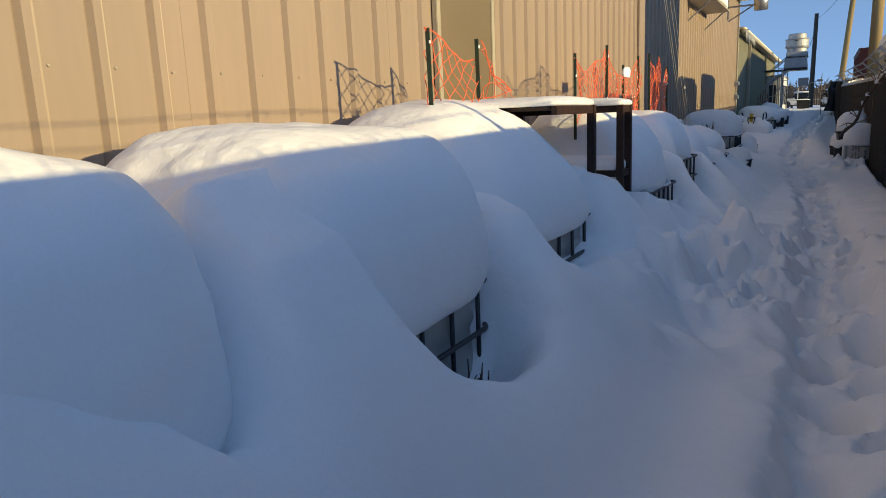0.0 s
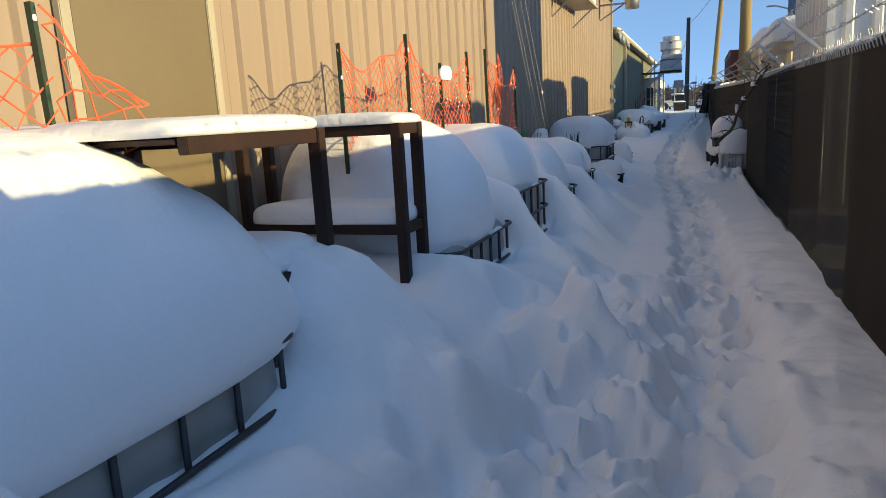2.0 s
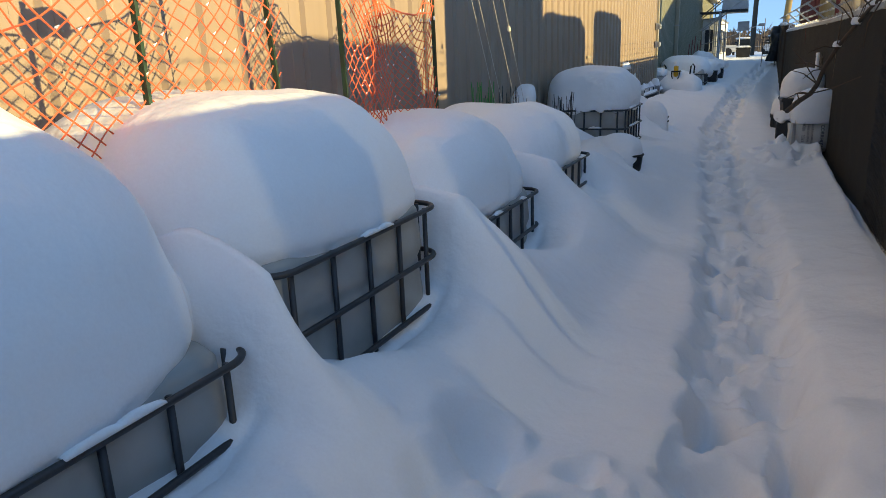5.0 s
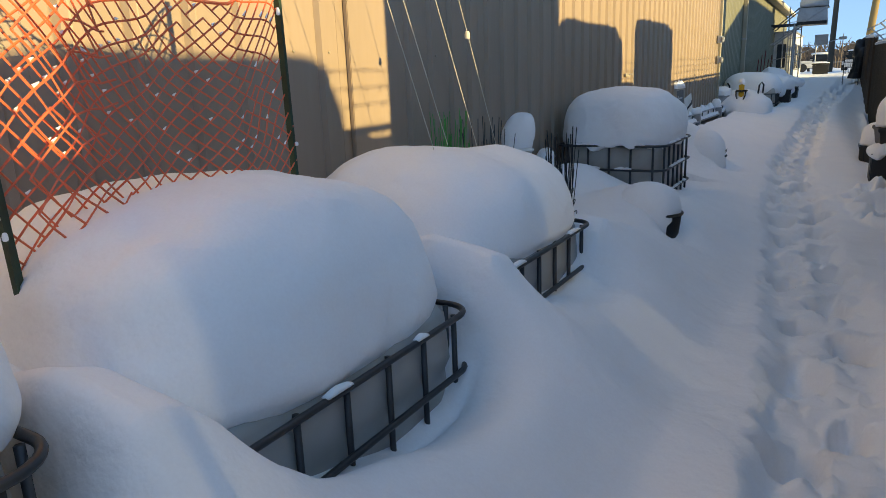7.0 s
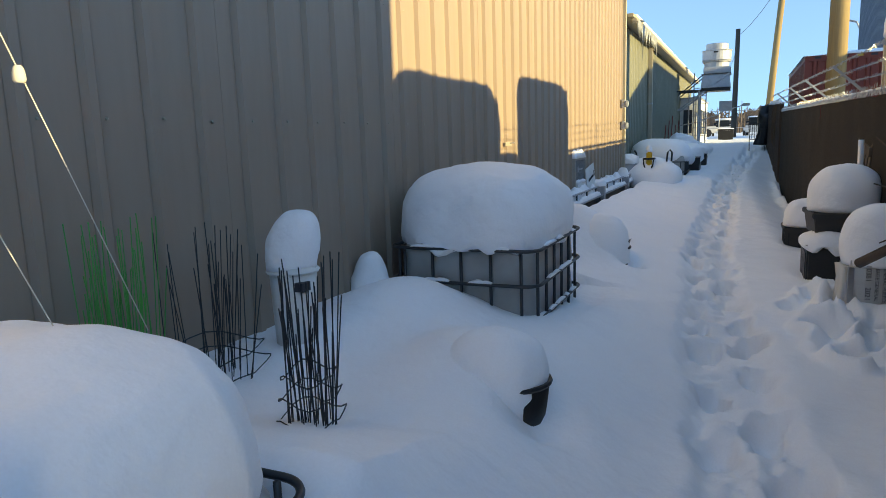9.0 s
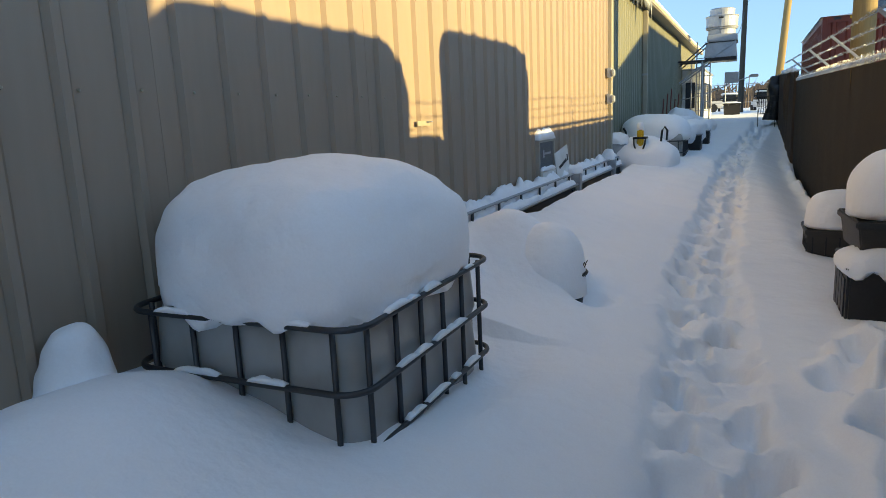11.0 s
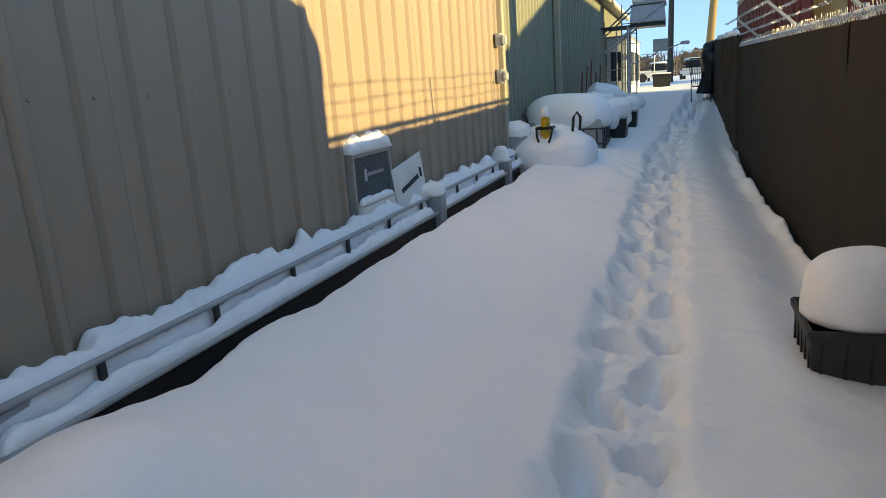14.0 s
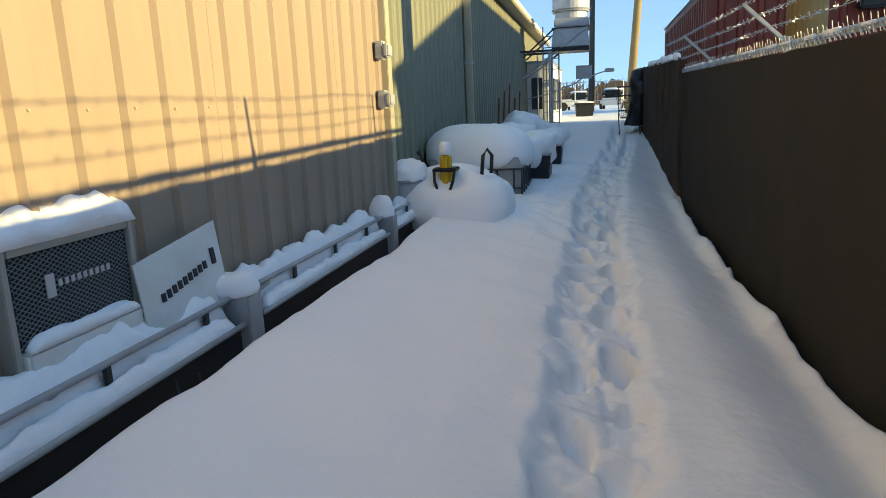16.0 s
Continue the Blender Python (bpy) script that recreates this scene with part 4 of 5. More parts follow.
# ---- totes along the wall ----
def tote(y0, y1, rail, x0=-2.16, x1=-1.15, depth=0.66, label="", bars=(0.2, 0.19), rime=0):
    """A cut-down liquid tote: plastic bottle in a cage of tubes. Origin under its middle."""
    cx, cy, base = (x0 + x1) / 2, (y0 + y1) / 2, rail - depth
    t = thing("tote", (cx, cy, base), label, "tote", "caged plastic totes by the wall")
    a, b = (x1 - x0) / 2, (y1 - y0) / 2
    bm = bmesh.new()
    prev = None
    for z, k in ((0.02, 0.02), (0.06, 0.0), (0.2, 0.012), (0.24, 0.0), (0.42, 0.014), (0.46, 0.0), (0.62, 0.01), (depth + 0.03, 0.03)):
        ring = [bm.verts.new(p) for p in rounded(-a + 0.035 + k, a - 0.035 - k, -b + 0.035 + k, b - 0.035 - k, z, 0.11)]
        if prev:
            for i in range(len(ring)):
                bm.faces.new((prev[i], prev[(i + 1) % len(ring)], ring[(i + 1) % len(ring)], ring[i]))
        else:
            bm.faces.new(ring[::-1])
        prev = ring
    bm.faces.new(prev)
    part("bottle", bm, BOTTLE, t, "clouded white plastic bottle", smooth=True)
    for k in range(4):
        z = depth - 0.205 * k
        if z > 0.02:
            part("cage_ring", tubed(rounded(-a, a, -b, b, z, 0.10), 0.011, n=8, closed=True), CAGE, t, smooth=True)
    upright = tubed([(0, 0, 0.02), (0, 0, depth)], 0.010, n=7)
    first = part("cage_bar", upright, CAGE, t, smooth=True)
    spots = []
    nb = max(4, round((2 * b - 0.2) / bars[0]))
    na = max(4, round((2 * a - 0.2) / bars[1]))
    for s in (-1, 1):
        spots += [(s * (a - 0.024), -b + 0.1 + (2 * b - 0.2) * i / nb) for i in range(nb + 1)]
        spots += [(-a + 0.1 + (2 * a - 0.2) * i / na, s * (b - 0.024)) for i in range(na + 1)]
    first.location = (*spots[0], 0)
    for p in spots[1:]:
        o = new("cage_bar", first.data)
        o.parent, o.location = t, (*p, 0)
    for k, z in ((0, depth), (1, depth - 0.205), (2, depth - 0.41)):
        if rime > k:
            for q in range(2 * rime):
                y = random.uniform(-b + 0.1, b - 0.3)
                part("rime", snow_strip(y, y + random.uniform(0.05, 0.16), a - 0.016, a + 0.012, z + 0.008, 0.016, q + k, 0.015), SNOW, t, smooth=True)
                x = random.uniform(-a + 0.1, a - 0.3)
                part("rime", snow_strip(x, x + random.uniform(0.05, 0.16), -b - 0.012, -b + 0.016, z + 0.008, 0.018, q + k, 0.015, along="x"), SNOW, t, smooth=True)
    part("pallet", boxed(-a, a, -b, b, -0.12, 0.0, bevel=0.01), BLACK, t)
    return t


LABELS = ("tote almost buried in drifted snow, a corner of its cage showing", "tote with only its top cage bars above the snow",
          "tote under a tall snow dome, top bars showing", "tote with half its cage clear of the snow", "tote with bent cage bars sunk in drifted snow",
          "tote sunk to its top bars in a drift")
CAPS = (  # middle x, y, half widths, foot, top, lean, squareness, lumpiness, shoulders
    (-1.71, 2.03, 0.64, 0.69, 0.56, 1.27, (-0.05, 0.0), 4.0, 0.05, 0.55),
    (-1.71, 3.52, 0.62, 0.84, 0.63, 1.37, (-0.18, -0.12), 3.2, 0.035, 0.95),
    (-1.72, 6.12, 0.57, 0.68, 0.58, 1.36, (-0.12, -0.02), 3.0, 0.045, 0.72),
    (-1.73, 7.39, 0.565, 0.61, 0.762, 1.275, (-0.06, -0.04), 4.0, 0.035, 0.5),
    (-1.72, 8.79, 0.555, 0.66, 0.57, 1.085, (-0.06, 0.0), 3.4, 0.06, 0.52),
    (-1.70, 10.19, 0.54, 0.59, 0.60, 1.035, (-0.05, 0.0), 3.4, 0.05, 0.55),
)
for k, ((y0, y1, rail), lab) in enumerate(zip(TOTES, LABELS)):
    made = tote(y0, y1, rail, label=lab, depth=0.62, rime=1 if k > 1 else 0)
    cx, cy, rx, ry, z0, top, lean, power, lump, sharp = CAPS[k]
    snow_on("deep smooth dome of snow", cx, cy, rx, ry, z0, top, parent=made, seed=k + 2, lean=lean, power=power, lump=lump, low=-24, n=120, rings=44, sharp=sharp, waist=0.14)
made = tote(0.15, 1.22, 0.60, label="first tote of the row, buried but for one corner", depth=0.6)
snow_on("deep smooth dome of snow", -1.69, 0.60, 0.64, 0.72, 0.52, 1.27, parent=made, seed=1, power=4.0, lump=0.05, low=-24, n=120, rings=44, sharp=0.58, waist=0.14)
made = tote(13.14, 14.28, 0.75, x0=-2.27, x1=-1.32, label="tote standing clear with dirty white plastic and rimed bars", depth=0.66, rime=3)
snow_on("cake of snow with a ragged lower rim", -1.80, 13.71, 0.505, 0.60, 0.745, 1.215, parent=made, seed=8, power=3.3, lump=0.06, ragged=0.08, low=-16, n=120, rings=40, sharp=0.6, waist=0.16)
for x, y, rx, ry, z0, top, q in ((-1.85, 2.80, 0.5, 0.3, 0.4, 0.90, 11), (-1.95, 8.07, 0.5, 0.22, 0.3, 0.74, 12), (-1.95, 9.46, 0.45, 0.2, 0.3, 0.72, 13), (-1.8, 1.32, 0.5, 0.25, 0.4, 0.85, 14), (-1.78, 6.84, 0.55, 0.2, 0.4, 0.88, 15)):
    snow_on("low drift of snow bridging the gap between totes", x, y, rx, ry, z0, top, seed=q, power=2.2, name="snow_drift")


weed = thing("dead_plant", (-1.08, 2.22, ground_z(-1.08, 2.22)), "frozen brown plant clump hanging at the tote's cage", "plant")
rng = random.Random(21)
for i in range(26):
    a = Vector((rng.uniform(-0.03, 0.03), rng.uniform(-0.05, 0.05), rng.uniform(0.0, 0.12)))
    b = a + Vector((rng.uniform(-0.02, 0.06), rng.uniform(-0.08, 0.08), rng.uniform(0.02, 0.14)))
    part("stem", tubed([a, (a + b) / 2 + Vector((0.02, 0, 0.01)), b], 0.006, n=4, r_end=0.002), TWIG, weed)
part("caught_snow", snow_cap(0.02, 0.0, 0.03, 0.025, 0.1, 0.16, power=2, n=12, rings=6, low=-60, lump=0.02), SNOW, weed, smooth=True)


# ---- steel racks ----
def rack(y0, y1, label, near=True):
    x0, x1, top, low = -2.2, -1.26, 1.315, 0.82
    base = 0.2
    r = thing("steel_rack", ((x0 + x1) / 2, (y0 + y1) / 2, base), label, "rack", "brown steel racks")
    a, b, H = (x1 - x0) / 2, (y1 - y0) / 2, top - base
    w = 0.05
    for sx in (-1, 1):
        for sy in ((-1, 1) if near else (1,)):
            cx, cy = sx * (a - w / 2), sy * (b - w / 2)
            part("post", boxed(cx - w / 2, cx + w / 2, cy - w / 2, cy + w / 2, 0, H - 0.002, bevel=0.003), RACK, r)
    for z in (H - 0.055, low - base - 0.04):
        for sy in ((-1, 1) if near else (1,)):
            part("beam", boxed(-a + w, a - w, sy * (b - w / 2) - 0.018, sy * (b - w / 2) + 0.018, z, z + 0.05, bevel=0.003), RACK, r)
        for sx in (-1, 1):
            part("side_beam", boxed(sx * (a - w / 2) - 0.018, sx * (a - w / 2) + 0.018, -b + w, b - w, z, z + 0.05, bevel=0.003), RACK, r)
        part("shelf", boxed(-a + w, a - w, -b + w, b - w, z + 0.03, z + 0.045), RACK, r)
    cx, cy = (x0 + x1) / 2, (y0 + y1) / 2
    snow_on("flat slab of snow", *(cx, cy, a + 0.012, b + 0.02, top - 0.004, top + 0.055), parent=r, power=9, low=-30, sharp=0.22, lump=0.012, seed=y0)
    snow_on("thick slab of snow", *(cx, cy, a - 0.03, b - 0.01, low + 0.008, low + 0.115), parent=r, power=8, low=-20, sharp=0.25, lump=0.02, seed=y1)


rack(3.72, 4.50, "dark red-brown welded steel rack with snowy shelves", False)
rack(5.17, 5.45, "dark red-brown welded steel rack standing in a drift")
snow_on("loose clump of fallen snow between the racks", -1.75, 4.95, 0.22, 0.16, 0.42, 0.78, seed=31, power=2.1, lump=0.08, name="snow_clump")
snow_on("loose clump of fallen snow between the racks", -1.5, 5.0, 0.14, 0.12, 0.38, 0.6, seed=32, power=2.1, lump=0.06, name="snow_clump")


# ---- orange netting ----
def t_post(x, y, z0, top, lean=(0, 0)):
    p = thing("fence_stake", (x, y, z0), "dark green steel stake with snow stuck to it", "stake", "stakes of the orange netting")
    h = top - z0
    bm = bmesh.new()
    for pts in (((-0.012, -0.003), (0.012, -0.003), (0.012, 0.003), (-0.012, 0.003)), ((-0.003, 0.003), (0.003, 0.003), (0.003, 0.019), (-0.003, 0.019))):
        lo = [bm.verts.new((px, py, 0)) for px, py in pts]
        hi = [bm.verts.new((px + lean[0], py + lean[1], h)) for px, py in pts]
        for i in range(4):
            bm.faces.new((lo[i], lo[(i + 1) % 4], hi[(i + 1) % 4], hi[i]))
        bm.faces.new(hi)
        bm.faces.new(lo[::-1])
    part("shaft", bm, POST, p)
    for k in range(2):
        z = h * random.uniform(0.35, 0.95)
        part("snow_bit", snow_cap(lean[0] * z / h + 0.012, lean[1] * z / h + random.uniform(-0.02, 0.02), 0.006, 0.007, z, z + random.uniform(0.012, 0.028), power=2, n=10, rings=6, low=-60, lump=0.004), SNOW, p, smooth=True)
    return p


def net(y_a, y_b, x, low, tops, cell=0.042, seed=0, label="", dark=False, slack=0.05, snow=0.12):
    """Diamond-mesh safety net hung between y_a and y_b; tops: heights of its upper edge at even steps."""
    e = thing("safety_net", (x, y_a, low), label, "net", "orange safety netting")
    W = y_b - y_a

    def edge(u):
        k = u * (len(tops) - 1)
        i = min(int(k), len(tops) - 2)
        f = k - i
        f = f * f * (3 - 2 * f)
        return tops[i] * (1 - f) + tops[i + 1] * f

    full = max(tops)

    def at(u, v):
        y = y_a + W * u
        h = edge(u) - low
        sway = slack * noise.noise(Vector((y * 2.6 + seed, v * 2, seed))) + slack * 0.5 * noise.noise(Vector((y * 6, v * 5, seed + 3)))
        return Vector((sway, W * u + 0.02 * noise.noise(Vector((y * 5, v * 4, seed + 9))), h * v))

    nu, nv = max(4, round(W / cell)), max(4, round((full - low) / (cell * 1.15)))
    bm, snowy = bmesh.new(), bmesh.new()
    rng = random.Random(seed)
    r = 0.0030
    for j in range(nv):
        for i in range(nu):
            p = at(i / nu, j / nv)
            if j % 2 == i % 2 and rng.random() > 0.02:
                for a, b in (((i + 1) / nu, (j + 1) / nv), ((i - 1) / nu, (j + 1) / nv)):
                    if 0 <= a <= 1:
                        q = at(a, b)
                        tube(bm, [p, q], r, n=4)
                if rng.random() < snow:
                    q = at((i + 0.35) / nu, (j + 0.3) / nv)
                    s = Vector((0, 0, 0.008))
                    tube(snowy, [p + s, q + s], 0.0045, n=4, r_end=0.0015)
    for i in range(nu):
        tube(bm, [at(i / nu, 1), at((i + 1) / nu, 1)], 0.005, n=4)
    part("mesh", bm, ORANGE, e)
    if len(snowy.verts):
        part("caught_snow", snowy, SNOW, e)["kind"] = "stuff"
    else:
        snowy.free()
    return e


NX = -1.74
for y, top, z0, lean in ((3.2, 1.72, 0.7, (0.0, -0.02)), (3.76, 1.71, 0.7, (0.0, -0.02)), (5.52, 1.74, 0.6, (0, 0)), (6.42, 1.86, 0.6, (0.02, -0.05)), (7.02, 1.72, 0.7, (0, 0)),
                         (7.72, 1.84, 0.6, (0, -0.08)), (8.2, 1.9, 0.5, (0.0, -0.04)), (9.18, 1.8, 0.5, (0.0, -0.02))):
    t_post(NX, y, z0, top, lean)
net(3.17, 3.78, NX - 0.01, 1.12, (1.72, 1.68, 1.62, 1.58, 1.6), 0.05, 1, "torn orange safety net sagging between two stakes", snow=0.0)
net(3.76, 4.08, NX + 0.02, 1.22, (1.7, 1.5, 1.42), 0.045, 2, "loose folded end of the orange net", slack=0.12, snow=0.0)
net(5.52, 6.42, NX + 0.01, 0.95, (1.74, 1.6, 1.7, 1.72, 1.84), 0.036, 3, "orange safety net with a ragged upper edge", snow=0.02)
net(6.42, 7.72, NX + 0.0, 1.0, (1.84, 1.62, 1.6, 1.66, 1.82), 0.036, 4, "orange safety net holding scraps of snow", snow=0.14)
net(8.2, 9.18, NX - 0.02, 0.92, (1.88, 1.78, 1.62, 1.6, 1.78), 0.029, 5, "orange safety net sagging in the middle, specked with snow", snow=0.18)
net(8.24, 8.5, NX + 0.03, 1.0, (1.86, 1.8, 1.62), 0.036, 6, "folded edge of the orange net at its stake", slack=0.10, snow=0.05)
snow_on("lump of snow caught in the orange net", NX + 0.01, 7.10, 0.03, 0.10, 1.60, 1.70, power=2.1, lump=0.05, seed=41, name="snow_clump")

# cords from the wall down to the planters
for yb, zb, yt in ((10.08, 1.02, 8.9), (10.2, 1.05, 9.0), (10.51, 1.0, 9.3), (10.77, 0.92, 9.6)):
    tagged(mesh_object("cord", tubed([(-2.02, yt, 4.38), (-1.70, yb, zb)], 0.0016, n=5), ROPE), "taut white cord tied from the eave to a planter", "cord", "white cords")
knot = mesh_object("knot", snow_cap(-1.762, 10.548, 0.013, 0.013, 1.55, 1.59, power=2, n=12, rings=8, low=-60, lump=0.008), ROPE, smooth=True)
tagged(knot, "frayed knot in the white cord", "cord")


# ---- by the wall, past the planters ----
def wire_bundle(cx, cy, z0, n, height_, spread, mat, label, seed, hoops=3, r=0.0026):
    b = thing("plant_cage_bundle", (cx, cy, z0), label, "plant cage", "wire plant cages")
    rng = random.Random(seed)
    for i in range(n):
        a, d = rng.uniform(0, math.tau), spread * rng.random() ** 0.5
        x, y = d * math.cos(a), d * math.sin(a) * 1.2
        h = height_ * rng.uniform(0.55, 1.0)
        part("wire", tubed([(x * 0.8, y * 0.8, 0), (x + rng.uniform(-0.03, 0.03), y + rng.uniform(-0.04, 0.04), h)], r, n=4), mat, b)
    for k in range(hoops):
        z = 0.05 + 0.07 * k
        rr = spread * (1.05 - 0.1 * k)
        part("hoop", tubed([(rr * math.cos(q * math.tau / 20), rr * math.sin(q * math.tau / 20) * 1.2, z + 0.02 * math.sin(q)) for q in range(20)], r, n=4, closed=True), mat, b)
    return b


wire_bundle(-1.52, 11.22, ground_z(-1.52, 11.22) - 0.02, 42, 0.58, 0.10, WIRE, "bundle of dark wire plant cages stuck in the snow", 3)
wire_bundle(-2.15, 11.45, ground_z(-2.15, 11.45), 34, 0.62, 0.2, WIRE, "thicket of rusty wire plant supports by the wall", 4, 2)
wire_bundle(-2.22, 11.12, ground_z(-2.22, 11.12), 46, 0.66, 0.13, GREENWIRE, "bundle of green plastic-coated wire plant supports", 5, 0)
drum = thing("white_bucket", (-2.13, 11.98, ground_z(-2.13, 11.98) - 0.02), "white plastic bucket stack, printed, capped with snow", "bucket")
part("body", tubed([(0, 0, 0), (0, 0, 0.36)], 0.095, n=24, r_end=0.108), WHITE, drum, smooth=True)
part("rim", tubed([(0.112 * math.cos(a * math.tau / 24), 0.112 * math.sin(a * math.tau / 24), 0.34) for a in range(24)], 0.01, n=5, closed=True), WHITE, drum)
part("print", boxed(0.07, 0.112, -0.09, -0.03, 0.26, 0.30), INK, drum)
part("snow", snow_cap(0, 0, 0.12, 0.12, 0.35, 0.61, power=2.1, n=32, rings=16, low=-20, lump=0.05, lean=(0.03, 0.03), sharp=0.85), SNOW, drum, smooth=True)


def pot(cx, cy, rim, label, r, wide, top, lean):
    """A pot sunk in the drift to near its rim, with a heap of snow slumped over it."""
    h = 0.28
    p = thing("plant_pot", (cx, cy, rim - h), label, "plant pot", "pots under snow")
    part("body", tubed([(0, 0, 0), (0, 0, h)], r * 0.78, n=20, r_end=r), BLACK, p, smooth=True)
    part("rim", tubed([(r * math.cos(a * math.tau / 24), r * math.sin(a * math.tau / 24), h) for a in range(24)], 0.011, n=6, closed=True), BLACK, p)
    part("snow", snow_cap(-wide + r * 0.9, 0, wide, wide * 0.92, h - 0.13, h + top, power=2.2, n=56, rings=26, low=-6, lump=0.045, lean=lean, seed=cx, sharp=0.8), SNOW, p, smooth=True)
    return p


pot(-1.10, 12.02, 0.42, "black plant pot almost buried, snow slumped over its rim", 0.15, 0.22, 0.20, (0.03, 0.0))
pot(-1.29, 15.38, 0.43, "black plant pot under a tall snow hat, dry stems poking out", 0.15, 0.24, 0.29, (0.0, 0.02))
stems = thing("dry_stems", (-1.19, 15.36, 0.40), "thin dry seed stems at the pot's rim", "plant")
rng = random.Random(3)
for i in range(9):
    part("stem", tubed([(0, rng.uniform(-0.08, 0.08), 0), (rng.uniform(0.01, 0.06), rng.uniform(-0.1, 0.1), rng.uniform(0.02, 0.11))], 0.003, n=4), TWIG, stems)
snow_on("heap of snow drifted at the wall's foot", -2.15, 15.38, 0.25, 0.42, 0.35, 0.74, seed=51, power=2.1, lump=0.08, name="snow_mound")
snow_on("shaggy snow stuck beside the tote", -2.3, 12.95, 0.1, 0.12, 0.45, 0.75, seed=52, power=2.1, lump=0.06, name="snow_clump")

# guard rail along the wall's foot
rail = thing("guard_rail", (-2.395, 15.84, 0.385), "galvanised guard rail along the wall, packed with snow", "guard rail")


def w_beam(length):
    prof = [(0.0, 0.0), (0.05, 0.02), (0.05, 0.06), (0.015, 0.09), (0.015, 0.13), (0.05, 0.16), (0.05, 0.2), (0.0, 0.22)]
    bm = bmesh.new()
    rows = [[bm.verts.new((x + 0.05 * (k == 0), y, z)) for x, z in prof] + [bm.verts.new((x - 0.008, y, z)) for x, z in prof[::-1]] for k, y in enumerate((0.03, 0.3, length))]
    for A, B in zip(rows, rows[1:]):
        m = len(A)
        for i in range(m):
            bm.faces.new((A[i], A[(i + 1) % m], B[(i + 1) % m], B[i]))
    bm.faces.new(rows[0][::-1])
    bm.faces.new(rows[-1])
    bmesh.ops.recalc_face_normals(bm, faces=bm.faces)
    return bm


for y0, y1 in ((0.0, 3.84), (4.0, 6.14), (6.34, 7.2)):
    s = part("beam", w_beam(y1 - y0), GALV, rail)
    s.location, s.scale = (0.07, y0, 0.12), (1, 1, 0.55)
    lip = part("pipe", tubed([(0.20, y0 + 0.03, 0.12), (0.20, y1, 0.12)], 0.014, n=8), GALV, rail, smooth=True)
    up = part("pipe", tubed([(0.145, y0 + 0.05, 0.25), (0.145, y1, 0.25)], 0.014, n=8), GALV, rail, smooth=True)
    part("packed_snow", snow_strip(y0 + 0.04, y1 - 0.02, -0.005, 0.14, 0.13, 0.14, y1, 0.02, 0.07), SNOW, rail, smooth=True)
    part("ledge_snow", snow_strip(y0 + 0.1, y1 - 0.05, 0.12, 0.205, 0.11, 0.07, y0, 0.025), SNOW, rail, smooth=True)
    k = y0 + 0.5
    while k < y1 - 0.2:
        part("bracket", boxed(0.142, 0.158, k, k + 0.035, 0.12, 0.245, bevel=0.004), CAGE, rail)
        k += 0.62
for y in (3.92, 6.24):
    part("rail_post", boxed(0.06, 0.225, y - 0.065, y + 0.065, -0.4, 0.25, bevel=0.006), GALV, rail)
    part("post_snow", snow_cap(0.10, y - 0.01, 0.105, 0.085, 0.245, 0.34 if y < 5 else 0.42, power=2.5, n=36, rings=16, low=-25, seed=y, lump=0.07), SNOW, rail, smooth=True)
part("curb", boxed(-0.0, 0.17, -0.1, 7.2, -0.5, 0.085), BLACK, rail)
part("end_loop", tubed([(0.145, 0.05, 0.25), (0.14, -0.06, 0.18), (0.15, -0.12, 0.12), (0.20, 0.03, 0.12)], 0.02, n=8), STEEL, rail, smooth=True)
cabl = thing("cable", (-2.1, 19.0, 0.5), "loop of dark cable hanging from the rail", "cable")
part("loop", tubed([(0, 0, 0.02), (0.04, -0.03, -0.08), (0.06, 0.03, -0.16), (0.05, 0.1, -0.12), (0.02, 0.12, 0.0)], 0.006, n=5), WIRE, cabl)

# air conditioner through the wall
ac = thing("air_conditioner", (-2.408, 18.89, 0.675), "through-wall air conditioner with a dark mesh grille, snow on top", "air conditioner")
W2, H2 = 0.31, 0.415
part("sleeve", boxed(-0.1, 0.04, -W2 + 0.01, W2 - 0.01, 0.0, H2 - 0.01), ALU, ac)
for y in (-W2, W2 - 0.03):
    part("side_trim", boxed(-0.08, 0.062, y, y + 0.03, 0, H2, bevel=0.004), ALU, ac)
part("top_trim", boxed(-0.08, 0.062, -W2 + 0.032, W2 - 0.032, H2 - 0.03, H2, bevel=0.004), ALU, ac)
part("drip_tray", boxed(-0.08, 0.085, -W2 + 0.032, W2 - 0.032, 0.0, 0.075, bevel=0.01), WHITE, ac)
part("backing", boxed(0.04, 0.044, -W2 + 0.03, W2 - 0.03, 0.078, H2 - 0.032), GRILLE, ac)
g = bmesh.new()
for s in (1, -1):
    k = -0.9
    while k < 0.9:
        pts = []
        for q in range(41):
            z = 0.08 + (H2 - 0.115) * q / 40
            y = k + s * (z - 0.08) * 1.6
            if abs(y) < W2 - 0.035:
                pts.append((0.05, y, z))
        if len(pts) > 1:
            tube(g, [pts[0], pts[-1]], 0.0022, n=4)
        k += 0.028
part("grille", g, MESHGREY, ac)
part("badge", boxed(0.053, 0.057, -0.14, -0.10, 0.22, 0.30, bevel=0.0015), SILVERINK, ac)
for i in range(9):
    y = -0.085 + i * 0.029
    part("letter", boxed(0.053, 0.057, y, y + 0.015, 0.25, 0.273), SILVERINK, ac)
part("snow", snow_strip(-W2 - 0.01, W2 + 0.01, -0.05, 0.075, H2 - 0.002, 0.085, 5, 0.012, 0.05), SNOW, ac, smooth=True)
